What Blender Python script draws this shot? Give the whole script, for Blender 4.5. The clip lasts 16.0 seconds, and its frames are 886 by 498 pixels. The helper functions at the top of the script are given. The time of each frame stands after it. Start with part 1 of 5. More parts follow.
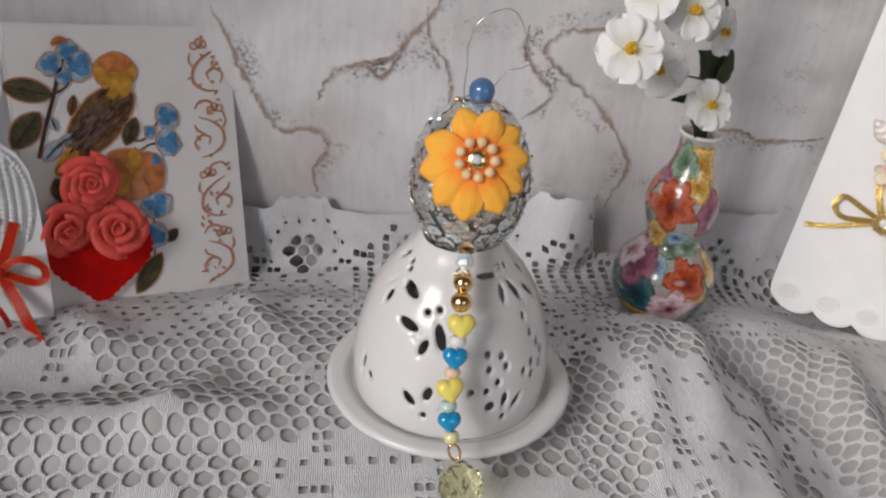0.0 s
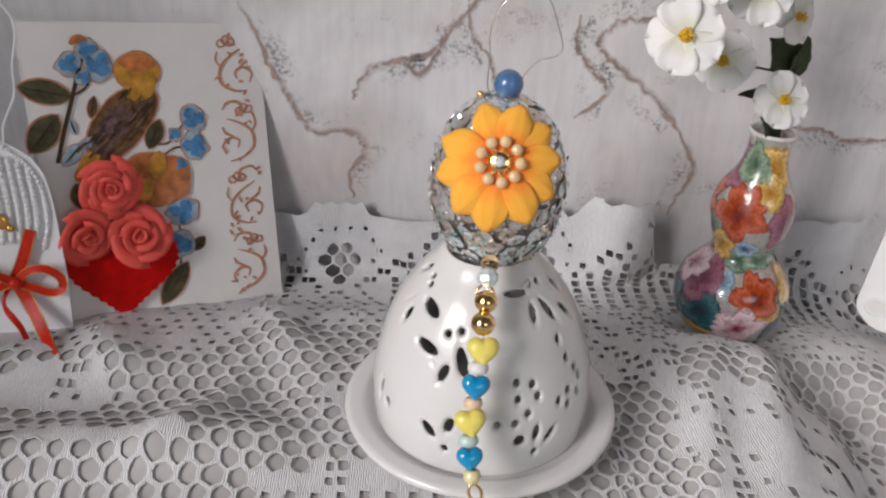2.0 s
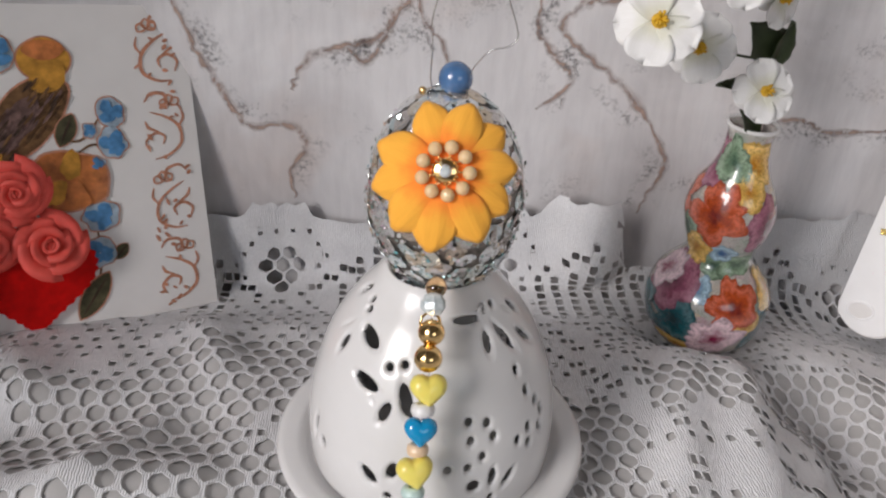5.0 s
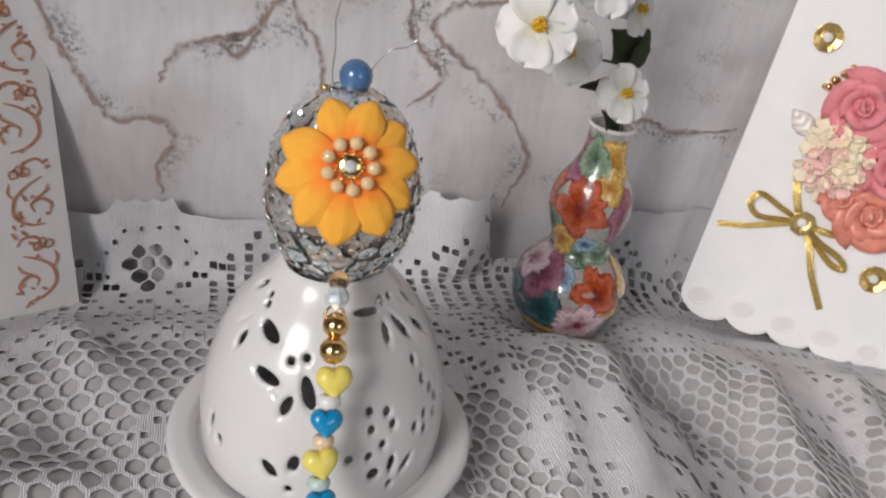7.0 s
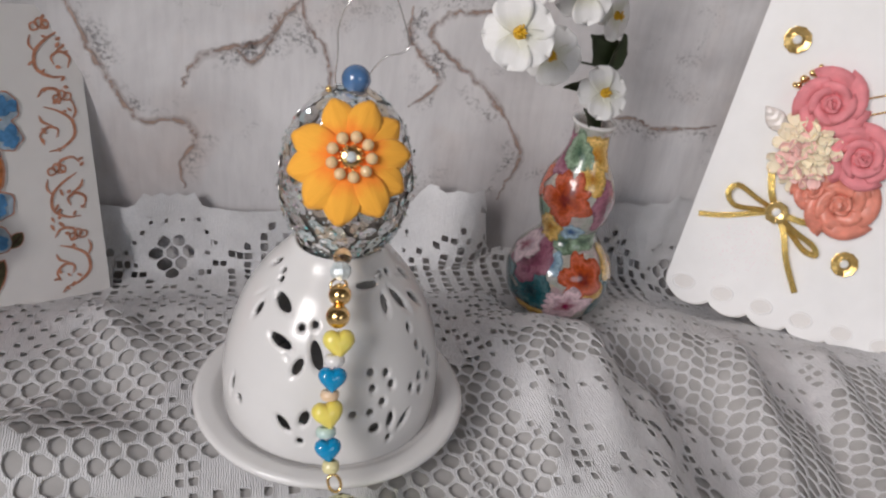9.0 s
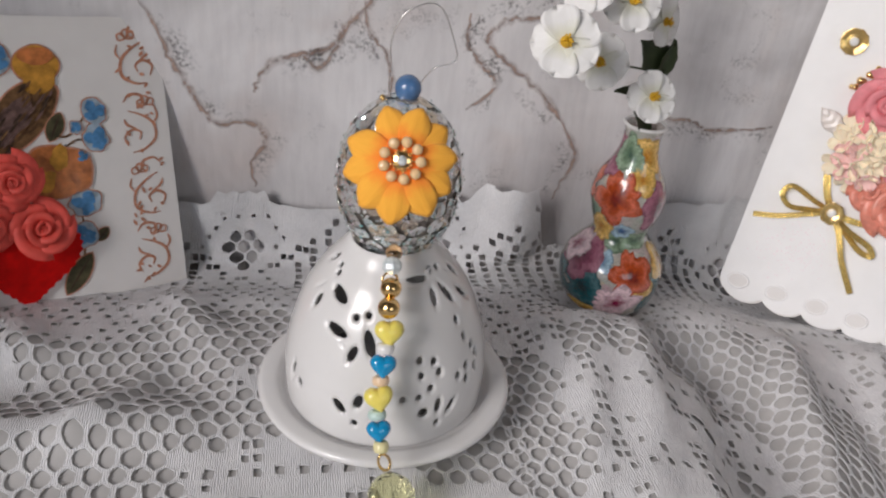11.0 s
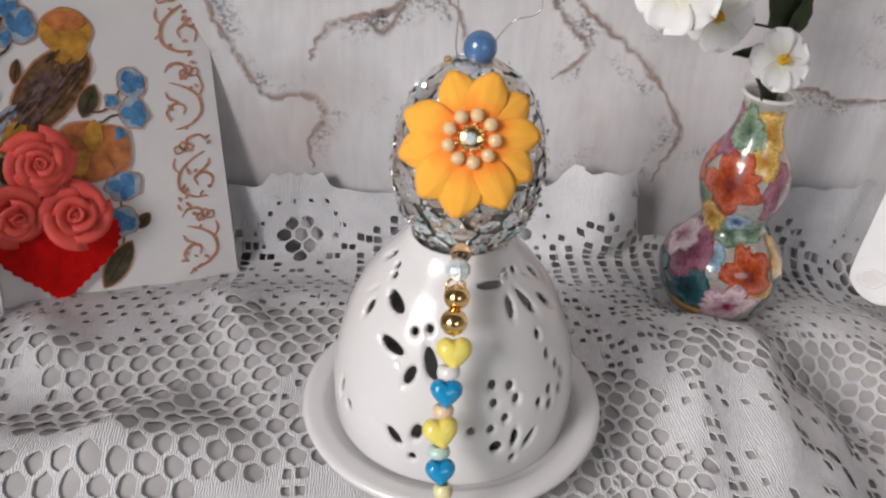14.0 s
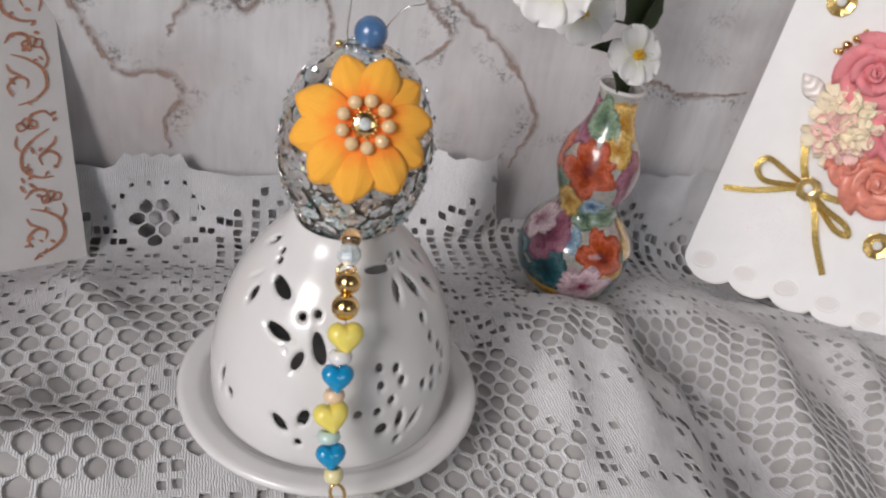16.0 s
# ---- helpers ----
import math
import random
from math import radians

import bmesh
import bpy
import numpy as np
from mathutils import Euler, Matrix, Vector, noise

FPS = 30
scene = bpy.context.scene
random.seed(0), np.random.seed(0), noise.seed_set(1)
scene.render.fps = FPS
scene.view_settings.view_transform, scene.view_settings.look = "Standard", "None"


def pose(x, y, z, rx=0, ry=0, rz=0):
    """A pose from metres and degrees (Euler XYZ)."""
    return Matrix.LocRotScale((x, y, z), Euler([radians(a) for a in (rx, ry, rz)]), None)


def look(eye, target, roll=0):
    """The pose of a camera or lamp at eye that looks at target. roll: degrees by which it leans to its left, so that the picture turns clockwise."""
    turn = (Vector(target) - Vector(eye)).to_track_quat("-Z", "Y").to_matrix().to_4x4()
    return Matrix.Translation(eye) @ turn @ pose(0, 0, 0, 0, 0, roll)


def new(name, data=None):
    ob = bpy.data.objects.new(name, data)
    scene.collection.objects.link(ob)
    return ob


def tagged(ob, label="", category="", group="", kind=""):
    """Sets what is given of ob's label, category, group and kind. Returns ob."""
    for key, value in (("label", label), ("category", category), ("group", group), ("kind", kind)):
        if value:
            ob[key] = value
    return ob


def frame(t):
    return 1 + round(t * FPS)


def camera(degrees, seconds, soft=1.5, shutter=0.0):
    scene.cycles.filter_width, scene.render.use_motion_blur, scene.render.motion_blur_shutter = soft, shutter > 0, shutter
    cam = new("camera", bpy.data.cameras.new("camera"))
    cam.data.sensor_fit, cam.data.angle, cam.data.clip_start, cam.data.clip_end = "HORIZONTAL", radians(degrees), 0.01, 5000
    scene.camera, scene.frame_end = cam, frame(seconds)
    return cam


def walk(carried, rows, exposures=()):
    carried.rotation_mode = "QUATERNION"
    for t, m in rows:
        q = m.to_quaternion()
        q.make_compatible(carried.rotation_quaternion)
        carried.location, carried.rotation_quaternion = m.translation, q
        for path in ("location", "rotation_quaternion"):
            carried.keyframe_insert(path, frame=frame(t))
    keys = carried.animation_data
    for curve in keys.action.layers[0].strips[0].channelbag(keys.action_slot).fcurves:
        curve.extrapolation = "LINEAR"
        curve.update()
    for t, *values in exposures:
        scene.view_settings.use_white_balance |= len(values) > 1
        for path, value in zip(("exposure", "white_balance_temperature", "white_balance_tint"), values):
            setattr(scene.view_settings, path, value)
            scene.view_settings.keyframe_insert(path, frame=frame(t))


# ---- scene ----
cam = camera(54.58, 16.0, soft=2.3)
PATH = [
    (0.0, (-0.05307, -0.30814, 0.25118), (-0.00926, -0.00686, 0.07851), 4.60),
    (0.5, (-0.05260, -0.29985, 0.24706), (-0.01170, 0.00164, 0.07404), 4.43),
    (1.0, (-0.04563, -0.29169, 0.24338), (-0.01285, 0.01061, 0.07006), 3.81),
    (1.5, (-0.03577, -0.28327, 0.23945), (-0.01412, 0.02019, 0.06642), 2.80),
    (2.0, (-0.02717, -0.27466, 0.23636), (-0.01635, 0.02946, 0.06347), 1.86),
    (2.5, (-0.01888, -0.26638, 0.23453), (-0.01855, 0.03762, 0.06109), 0.96),
    (3.0, (-0.01301, -0.25726, 0.23156), (-0.01930, 0.04620, 0.05729), 0.33),
    (3.5, (-0.00744, -0.24734, 0.22881), (-0.01633, 0.05468, 0.05217), -0.09),
    (6.0, (-0.02856, -0.23016, 0.22647), (0.03331, 0.06470, 0.04833), 5.81),
    (6.5, (-0.03417, -0.23239, 0.22718), (0.04453, 0.05941, 0.05067), 7.26),
    (7.0, (-0.03761, -0.23648, 0.22848), (0.05165, 0.05293, 0.05305), 8.13),
    (7.5, (-0.04059, -0.24251, 0.23019), (0.05324, 0.04589, 0.05550), 8.46),
    (8.0, (-0.04164, -0.25218, 0.23289), (0.05015, 0.03721, 0.05875), 8.13),
    (8.5, (-0.04059, -0.26468, 0.23738), (0.04689, 0.02592, 0.06302), 7.58),
    (11.0, (-0.03425, -0.29522, 0.25471), (0.02058, 0.00035, 0.07546), 5.08),
    (11.5, (-0.02629, -0.28670, 0.25032), (0.01199, 0.01044, 0.06936), 3.62),
    (12.0, (-0.02343, -0.27609, 0.24474), (0.00265, 0.02167, 0.06263), 2.58),
    (12.5, (-0.02198, -0.26497, 0.24022), (-0.00472, 0.03234, 0.05635), 1.82),
    (13.0, (-0.02037, -0.25349, 0.23517), (-0.00945, 0.04315, 0.04974), 1.20),
    (13.5, (-0.02000, -0.24336, 0.23132), (-0.00940, 0.05193, 0.04373), 1.15),
    (14.0, (-0.02309, -0.23753, 0.22781), (-0.00163, 0.05631, 0.03887), 2.31),
    (14.5, (-0.02885, -0.23390, 0.22577), (0.01331, 0.05678, 0.03543), 4.44),
    (15.0, (-0.03506, -0.23164, 0.22541), (0.02845, 0.05520, 0.03516), 6.77),
    (15.5, (-0.04026, -0.23178, 0.22616), (0.04222, 0.05066, 0.03662), 8.80),
    (16.0, (-0.04189, -0.23683, 0.22851), (0.04771, 0.04367, 0.03932), 9.38),
]
# the camera opens up while the white cards are out of view
EXPOSURES = [(0.0, 0.0), (1.0, 0.10), (2.0, 0.19), (3.5, 0.23), (6.0, 0.08), (8.5, 0.0), (11.0, 0.04), (12.5, 0.18), (13.5, 0.28), (14.5, 0.20), (16.0, 0.06)]
walk(cam, [(t, look(e, g, r)) for t, e, g, r in PATH], EXPOSURES)

# ---- light ----
world = bpy.data.worlds.new("room_air")
scene.world = world
world.use_nodes = True
wn = world.node_tree
sky = wn.nodes.new("ShaderNodeTexSky")
sky.sky_type, sky.sun_disc = "NISHITA", False
sky.sun_elevation, sky.sun_rotation = radians(40), radians(250)
wn.links.new(sky.outputs[0], wn.nodes["Background"].inputs[0])
wn.nodes["Background"].inputs[1].default_value = 0.10


def lamp(name, size_x, size_y, power, colour, m):
    d = bpy.data.lights.new(name, "AREA")
    d.shape, d.size, d.size_y, d.energy, d.color = "RECTANGLE", size_x, size_y, power, colour
    ob = new(name, d)
    ob.matrix_world = m
    return ob


# daylight through the window of the west wall
lamp("window_daylight", 1.2, 1.3, 86.0, (1.0, 0.945, 0.925), look((-2.24, -2.05, 1.58), (0.0, 0.0, 0.05)))
# added fill lamp with no known source, shining in through the south wall's opening
lamp("fill_light_south", 1.6, 1.3, 12.0, (1.0, 0.98, 0.97), look((1.4, -3.32, 1.35), (0.0, 0.1, 0.0)))


# ---- materials ----
def nodes_of(name):
    m = bpy.data.materials.new(name)
    m.use_nodes = True
    nt = m.node_tree
    return m, nt, nt.nodes["Principled BSDF"]


def put(nt, kind, **kw):
    n = nt.nodes.new(kind)
    for k, v in kw.items():
        if k in n.inputs:
            n.inputs[k].default_value = v
    return n


def ramp(nt, fac, stops):
    r = nt.nodes.new("ShaderNodeValToRGB")
    e = r.color_ramp.elements
    while len(e) < len(stops):
        e.new(0.5)
    for el, (p, c) in zip(e, stops):
        el.position, el.color = p, (*c, 1) if len(c) == 3 else c
    nt.links.new(fac, r.inputs[0])
    return r.outputs[0]


def mixc(nt, fac, a, b, mode="MIX"):
    m = nt.nodes.new("ShaderNodeMix")
    m.data_type, m.blend_type = "RGBA", mode
    for sock, v in ((m.inputs[0], fac), (m.inputs[6], a), (m.inputs[7], b)):
        if hasattr(v, "links"):
            nt.links.new(v, sock)
        else:
            sock.default_value = v if not isinstance(v, tuple) else (*v, 1)
    return m.outputs[2]


def coords(nt, which="Object", scale=(1, 1, 1)):
    tc = nt.nodes.new("ShaderNodeTexCoord")
    mp = nt.nodes.new("ShaderNodeMapping")
    mp.inputs["Scale"].default_value = scale
    nt.links.new(tc.outputs[which], mp.inputs[0])
    return mp.outputs[0]


def noise_tex(nt, co, scale, detail=4.0, rough=0.55, distort=0.0):
    n = put(nt, "ShaderNodeTexNoise", Scale=scale, Detail=detail, Roughness=rough, Distortion=distort)
    nt.links.new(co, n.inputs["Vector"])
    return n.outputs[0]


def bump(nt, bsdf, height, strength, distance):
    b = put(nt, "ShaderNodeBump", Strength=strength, Distance=distance)
    nt.links.new(height, b.inputs["Height"])
    nt.links.new(b.outputs[0], bsdf.inputs["Normal"])


def plain(name, colour, rough=0.5, metal=0.0, vary=0.12, scale=90.0, grain=900.0, relief=0.0002, coat=0.0, rand=0.0, trans=0.0, sub=0.0, spec=0.5):
    """A surface of one paint with stains, grain and a fine relief."""
    m, nt, b = nodes_of(name)
    co = coords(nt)
    big, small = noise_tex(nt, co, scale), noise_tex(nt, co, grain, 2.0)
    dark = tuple(c * (1 - vary) for c in colour)
    light = tuple(min(1, c * (1 + vary * 0.6)) for c in colour)
    col = ramp(nt, big, ((0.3, dark), (0.7, light)))
    col = mixc(nt, 0.12 if vary else 0.0, col, ramp(nt, small, ((0.35, dark), (0.65, light))), "MULTIPLY")
    if rand:
        oi = nt.nodes.new("ShaderNodeObjectInfo")
        col = mixc(nt, 1.0, col, ramp(nt, oi.outputs["Random"], ((0.0, (1 - rand,) * 3), (1.0, (1, 1, 1)))), "MULTIPLY")
    nt.links.new(col, b.inputs["Base Color"])
    b.inputs["Roughness"].default_value, b.inputs["Metallic"].default_value = rough, metal
    b.inputs["Coat Weight"].default_value = coat
    b.inputs["Coat Roughness"].default_value = 0.06
    b.inputs["Transmission Weight"].default_value = trans
    b.inputs["Subsurface Weight"].default_value = sub
    b.inputs["Specular IOR Level"].default_value = spec
    b.inputs["Subsurface Radius"].default_value = (0.003, 0.002, 0.0015)
    if relief:
        bump(nt, b, small, 0.35, relief)
    return m


def wall_paper():
    """Off-white distressed plaster: brushed streaks, grey smudges and fine dark speckle."""
    m, nt, b = nodes_of("distressed_plaster")
    co = coords(nt)
    streak = noise_tex(nt, coords(nt, scale=(210, 210, 34)), 1.0, 5.0, 0.6)
    cloud = noise_tex(nt, co, 9.0, 5.0, 0.55, 0.6)
    mid = noise_tex(nt, co, 28.0, 6.0, 0.62, 0.4)
    fine = noise_tex(nt, co, 620.0, 3.0, 0.6)
    col = ramp(nt, cloud, ((0.32, (0.53, 0.51, 0.515)), (0.50, (0.69, 0.67, 0.675)), (0.68, (0.82, 0.80, 0.805))))
    col = mixc(nt, 0.30, col, ramp(nt, streak, ((0.32, (0.70, 0.69, 0.70)), (0.6, (1, 1, 1)))), "MULTIPLY")
    smudge = ramp(nt, mid, ((0.57, (0, 0, 0)), (0.72, (1, 1, 1))))
    speck = ramp(nt, fine, ((0.48, (0, 0, 0)), (0.62, (1, 1, 1))))
    both = mixc(nt, 1.0, smudge, speck, "MULTIPLY")
    col = mixc(nt, both, col, (0.30, 0.29, 0.30))
    warm = ramp(nt, noise_tex(nt, co, 14.0, 3.0), ((0.55, (1, 1, 1)), (0.75, (0.93, 0.86, 0.82))))
    col = mixc(nt, 1.0, col, warm, "MULTIPLY")
    nt.links.new(col, b.inputs["Base Color"])
    b.inputs["Roughness"].default_value = 0.75
    bump(nt, b, streak, 0.25, 0.0006)
    return m


def vein_paint(name, dark, light, lo, hi):
    """Brown brushed vein, broken by the plaster's grain; the paint thins out towards both rims."""
    m, nt, b = nodes_of(name)
    uv = nt.nodes.new("ShaderNodeUVMap")
    sep = nt.nodes.new("ShaderNodeSeparateXYZ")
    nt.links.new(uv.outputs[0], sep.inputs[0])
    across = ramp(nt, sep.outputs[0], ((0.0, (0, 0, 0)), (0.30, (0.75, 0.75, 0.75)), (0.46, (1, 1, 1)), (0.60, (0.45, 0.45, 0.45)), (1.0, (0, 0, 0))))
    co = coords(nt)
    n1 = ramp(nt, noise_tex(nt, co, 260.0 if lo < 0.4 else 420.0, 4.0, 0.7), ((lo, (0, 0, 0)), (hi, (1, 1, 1))))
    n2 = ramp(nt, noise_tex(nt, co, 45.0, 3.0), ((0.28, (0.45, 0.45, 0.45)), (0.60, (1, 1, 1))) if lo < 0.4 else ((0.46, (0, 0, 0)), (0.60, (1, 1, 1))))
    a = mixc(nt, 1.0, mixc(nt, 1.0, across, n1, "MULTIPLY"), n2, "MULTIPLY")
    col = ramp(nt, noise_tex(nt, co, 90.0, 4.0), ((0.35, dark), (0.65, light)))
    nt.links.new(col, b.inputs["Base Color"])
    nt.links.new(a, b.inputs["Alpha"])
    b.inputs["Roughness"].default_value = 0.8
    return m


def petal_cloth(name, inner, outer, length, rough=0.75, tip=None):
    """Dyed cloth, deeper in colour at the foot of the petal, veined along its length."""
    m, nt, b = nodes_of(name)
    tc = nt.nodes.new("ShaderNodeTexCoord")
    sep = nt.nodes.new("ShaderNodeSeparateXYZ")
    nt.links.new(tc.outputs["Object"], sep.inputs[0])
    div = nt.nodes.new("ShaderNodeMath")
    div.operation = "DIVIDE"
    div.inputs[1].default_value = length
    nt.links.new(sep.outputs[1], div.inputs[0])
    wob = nt.nodes.new("ShaderNodeMath")
    wob.operation = "MULTIPLY_ADD"
    wob.inputs[1].default_value, wob.inputs[2].default_value = 0.35, -0.17
    nt.links.new(noise_tex(nt, coords(nt), 170.0), wob.inputs[0])
    add = nt.nodes.new("ShaderNodeMath")
    nt.links.new(div.outputs[0], add.inputs[0])
    nt.links.new(wob.outputs[0], add.inputs[1])
    col = ramp(nt, add.outputs[0], ((0.26, inner), (0.62, outer), (1.0, tip or outer)))
    line = noise_tex(nt, coords(nt, scale=(1400, 90, 300)), 1.0, 3.0)
    col = mixc(nt, 0.3, col, ramp(nt, line, ((0.3, (0.84, 0.82, 0.78)), (0.65, (1, 1, 1)))), "MULTIPLY")
    nt.links.new(col, b.inputs["Base Color"])
    b.inputs["Roughness"].default_value = rough
    b.inputs["Sheen Weight"].default_value = 0.1
    bump(nt, b, line, 0.22, 0.0004)
    return m


def sequin_foil(name, stops, rough=0.11):
    """Thin metal foil that differs from piece to piece."""
    m, nt, b = nodes_of(name)
    oi = nt.nodes.new("ShaderNodeObjectInfo")
    col = ramp(nt, oi.outputs["Random"], stops)
    nt.links.new(col, b.inputs["Base Color"])
    b.inputs["Metallic"].default_value, b.inputs["Roughness"].default_value = 0.75, rough
    bump(nt, b, noise_tex(nt, coords(nt), 700.0, 3.0), 0.6, 0.0004)
    return m


def glitter_flakes():
    """Flakes of iridescent foil, each with a tint of its own."""
    m, nt, b = nodes_of("iridescent_glitter")
    ge = nt.nodes.new("ShaderNodeNewGeometry")
    col = ramp(nt, ge.outputs["Random Per Island"], ((0.0, (0.88, 0.90, 0.92)), (0.30, (0.92, 0.90, 0.86)), (0.45, (0.25, 0.72, 0.78)), (0.60, (0.85, 0.62, 0.42)), (0.72, (0.55, 0.85, 0.82)), (0.85, (0.85, 0.70, 0.80)), (1.0, (0.95, 0.95, 0.95))))
    nt.links.new(col, b.inputs["Base Color"])
    b.inputs["Metallic"].default_value, b.inputs["Roughness"].default_value = 0.85, 0.10
    return m


def glaze(name, stops, scale):
    """White porcelain under a clear glaze with washes of colour."""
    m, nt, b = nodes_of(name)
    co = coords(nt)
    v = put(nt, "ShaderNodeTexVoronoi", Scale=scale)
    v.distance = "EUCLIDEAN"
    nt.links.new(co, v.inputs["Vector"])
    sep = nt.nodes.new("ShaderNodeSeparateColor")
    nt.links.new(v.outputs["Color"], sep.inputs[0])
    col = ramp(nt, sep.outputs[0], stops)
    wash = ramp(nt, noise_tex(nt, co, scale * 2.2, 4.0), ((0.36, (0, 0, 0)), (0.6, (1, 1, 1))))
    col = mixc(nt, wash, col, (0.44, 0.42, 0.38))
    ink = ramp(nt, noise_tex(nt, co, scale * 3.0, 5.0, 0.7, 1.2), ((0.485, (1, 1, 1)), (0.5, (0.22, 0.20, 0.20)), (0.515, (1, 1, 1))))
    col = mixc(nt, 0.8, col, ink, "MULTIPLY")
    nt.links.new(col, b.inputs["Base Color"])
    b.inputs["Roughness"].default_value, b.inputs["Coat Weight"].default_value = 0.22, 1.0
    b.inputs["Coat Roughness"].default_value = 0.03
    return m


def painted(name, inner, outer, size):
    """Glaze painting that runs from one colour at the heart of the flower to another at its rim."""
    m, nt, b = nodes_of(name)
    uv = nt.nodes.new("ShaderNodeUVMap")
    sep = nt.nodes.new("ShaderNodeSeparateXYZ")
    nt.links.new(uv.outputs[0], sep.inputs[0])
    co = coords(nt)
    wob = nt.nodes.new("ShaderNodeMath")
    wob.operation = "MULTIPLY_ADD"
    wob.inputs[1].default_value = 0.8
    nt.links.new(noise_tex(nt, co, 260.0, 4.0), wob.inputs[0])
    sub = nt.nodes.new("ShaderNodeMath")
    sub.operation = "SUBTRACT"
    sub.inputs[1].default_value = 0.40
    nt.links.new(sep.outputs[0], wob.inputs[2])
    nt.links.new(wob.outputs[0], sub.inputs[0])
    col = ramp(nt, sub.outputs[0], ((0.08, inner), (0.50, outer), (0.78, tuple(min(1, c * 1.25 + 0.08) for c in outer)), (1.0, tuple(c * 0.7 for c in outer))))
    ink = ramp(nt, noise_tex(nt, co, 420.0, 4.0, 0.6, 1.0), ((0.45, (1, 1, 1)), (0.5, (0.3, 0.25, 0.25)), (0.55, (1, 1, 1))))
    col = mixc(nt, 0.7, col, ink, "MULTIPLY")
    nt.links.new(col, b.inputs["Base Color"])
    b.inputs["Roughness"].default_value, b.inputs["Coat Weight"].default_value = 0.25, 1.0
    b.inputs["Coat Roughness"].default_value = 0.03
    return m


def lace_thread():
    """White cotton thread: close ribs that run along the cloth, with slubs."""
    m, nt, b = nodes_of("lace_cotton")
    co = coords(nt)
    w = put(nt, "ShaderNodeTexWave", Scale=330.0, Distortion=5.0, Detail=2.0)
    w.inputs["Detail Scale"].default_value = 1.5
    nt.links.new(co, w.inputs["Vector"])
    slub = noise_tex(nt, coords(nt, scale=(1500, 260, 900)), 1.0, 3.0)
    big = noise_tex(nt, co, 55.0, 3.0)
    col = ramp(nt, big, ((0.3, (0.76, 0.755, 0.765)), (0.7, (0.86, 0.855, 0.865))))
    col = mixc(nt, 0.5, col, ramp(nt, w.outputs[1], ((0.0, (0.88, 0.88, 0.89)), (0.5, (1, 1, 1)))), "MULTIPLY")
    col = mixc(nt, 0.4, col, ramp(nt, slub, ((0.32, (0.74, 0.74, 0.75)), (0.6, (1, 1, 1)))), "MULTIPLY")
    nt.links.new(col, b.inputs["Base Color"])
    b.inputs["Roughness"].default_value = 0.85
    bump(nt, b, w.outputs[1], 0.7, 0.0005)
    return m


def clear(name, colour, rough=0.02, ior=1.5):
    m, nt, b = nodes_of(name)
    b.inputs["Base Color"].default_value = (*colour, 1)
    b.inputs["Transmission Weight"].default_value, b.inputs["IOR"].default_value = 1.0, ior
    b.inputs["Roughness"].default_value = rough
    return m


PLASTER, VEIN, SPECKLE = wall_paper(), vein_paint("vein_paint", (0.27, 0.19, 0.165), (0.50, 0.35, 0.28), 0.30, 0.52), vein_paint("grey_speckle_paint", (0.22, 0.21, 0.215), (0.38, 0.36, 0.36), 0.48, 0.60)
ROOM = plain("room_paint", (0.42, 0.40, 0.38), 0.8, scale=3, grain=80, relief=0.001)
FLOORWOOD = plain("floor_boards", (0.30, 0.21, 0.14), 0.5, scale=6, grain=70, relief=0.001)
TABLEWOOD = plain("table_wood", (0.33, 0.24, 0.17), 0.5, scale=14, grain=160)
LACE = lace_thread()
UNDER = plain("undercloth_cotton", (0.52, 0.505, 0.495), 0.9, vary=0.12, scale=60, grain=1800)
CERAMIC = plain("white_ceramic", (0.735, 0.725, 0.72), 0.22, vary=0.03, scale=40, grain=300, relief=0.0001, coat=0.35)
CERAMIC.node_tree.nodes["Principled BSDF"].inputs["Coat Roughness"].default_value = 0.16
CARDSTOCK = plain("white_card", (0.80, 0.775, 0.755), 0.7, vary=0.03, scale=60, grain=1500, relief=0.00008)
GLITTERCARD = plain("pearl_white_card", (0.90, 0.89, 0.885), 0.4, vary=0.03, scale=50, grain=1300, relief=0.0003)
TAGCARD = plain("white_tag_card", (0.78, 0.78, 0.79), 0.6, vary=0.03, grain=1600)
ROPE = plain("white_braid", (0.82, 0.82, 0.82), 0.45, vary=0.05, grain=1800, relief=0.0004)
REDFOAM = plain("red_glitter_foam", (0.60, 0.004, 0.003), 0.7, vary=0.2, scale=200, grain=2500, relief=0.0003, spec=0.12)
ROSERED = plain("coral_clay", (0.80, 0.11, 0.085), 0.5, vary=0.15, scale=120, grain=900, spec=0.3)
ROSEPINK = plain("pink_paper", (0.82, 0.29, 0.32), 0.7, vary=0.16, scale=120, grain=1200)
CREAM = plain("cream_paper", (0.95, 0.85, 0.66), 0.7, vary=0.08, scale=150, grain=1200, rand=0.08, sub=0.15)
BLUSH = plain("blush_paper", (0.93, 0.62, 0.58), 0.7, vary=0.12, scale=150, grain=1200, rand=0.10, sub=0.15)
PEACH = plain("peach_sheer_cloth", (0.80, 0.30, 0.22), 0.35, vary=0.25, scale=160, grain=900)
PEARLLEAF = plain("pearl_leaf", (0.82, 0.76, 0.72), 0.3, vary=0.05)
REDRIBBON = plain("red_satin_ribbon", (0.56, 0.025, 0.008), 0.35, vary=0.2, scale=300, grain=2500, spec=0.25)
GOLDEDGE = plain("gold_thread", (0.75, 0.42, 0.12), 0.3, metal=0.9, vary=0.2)
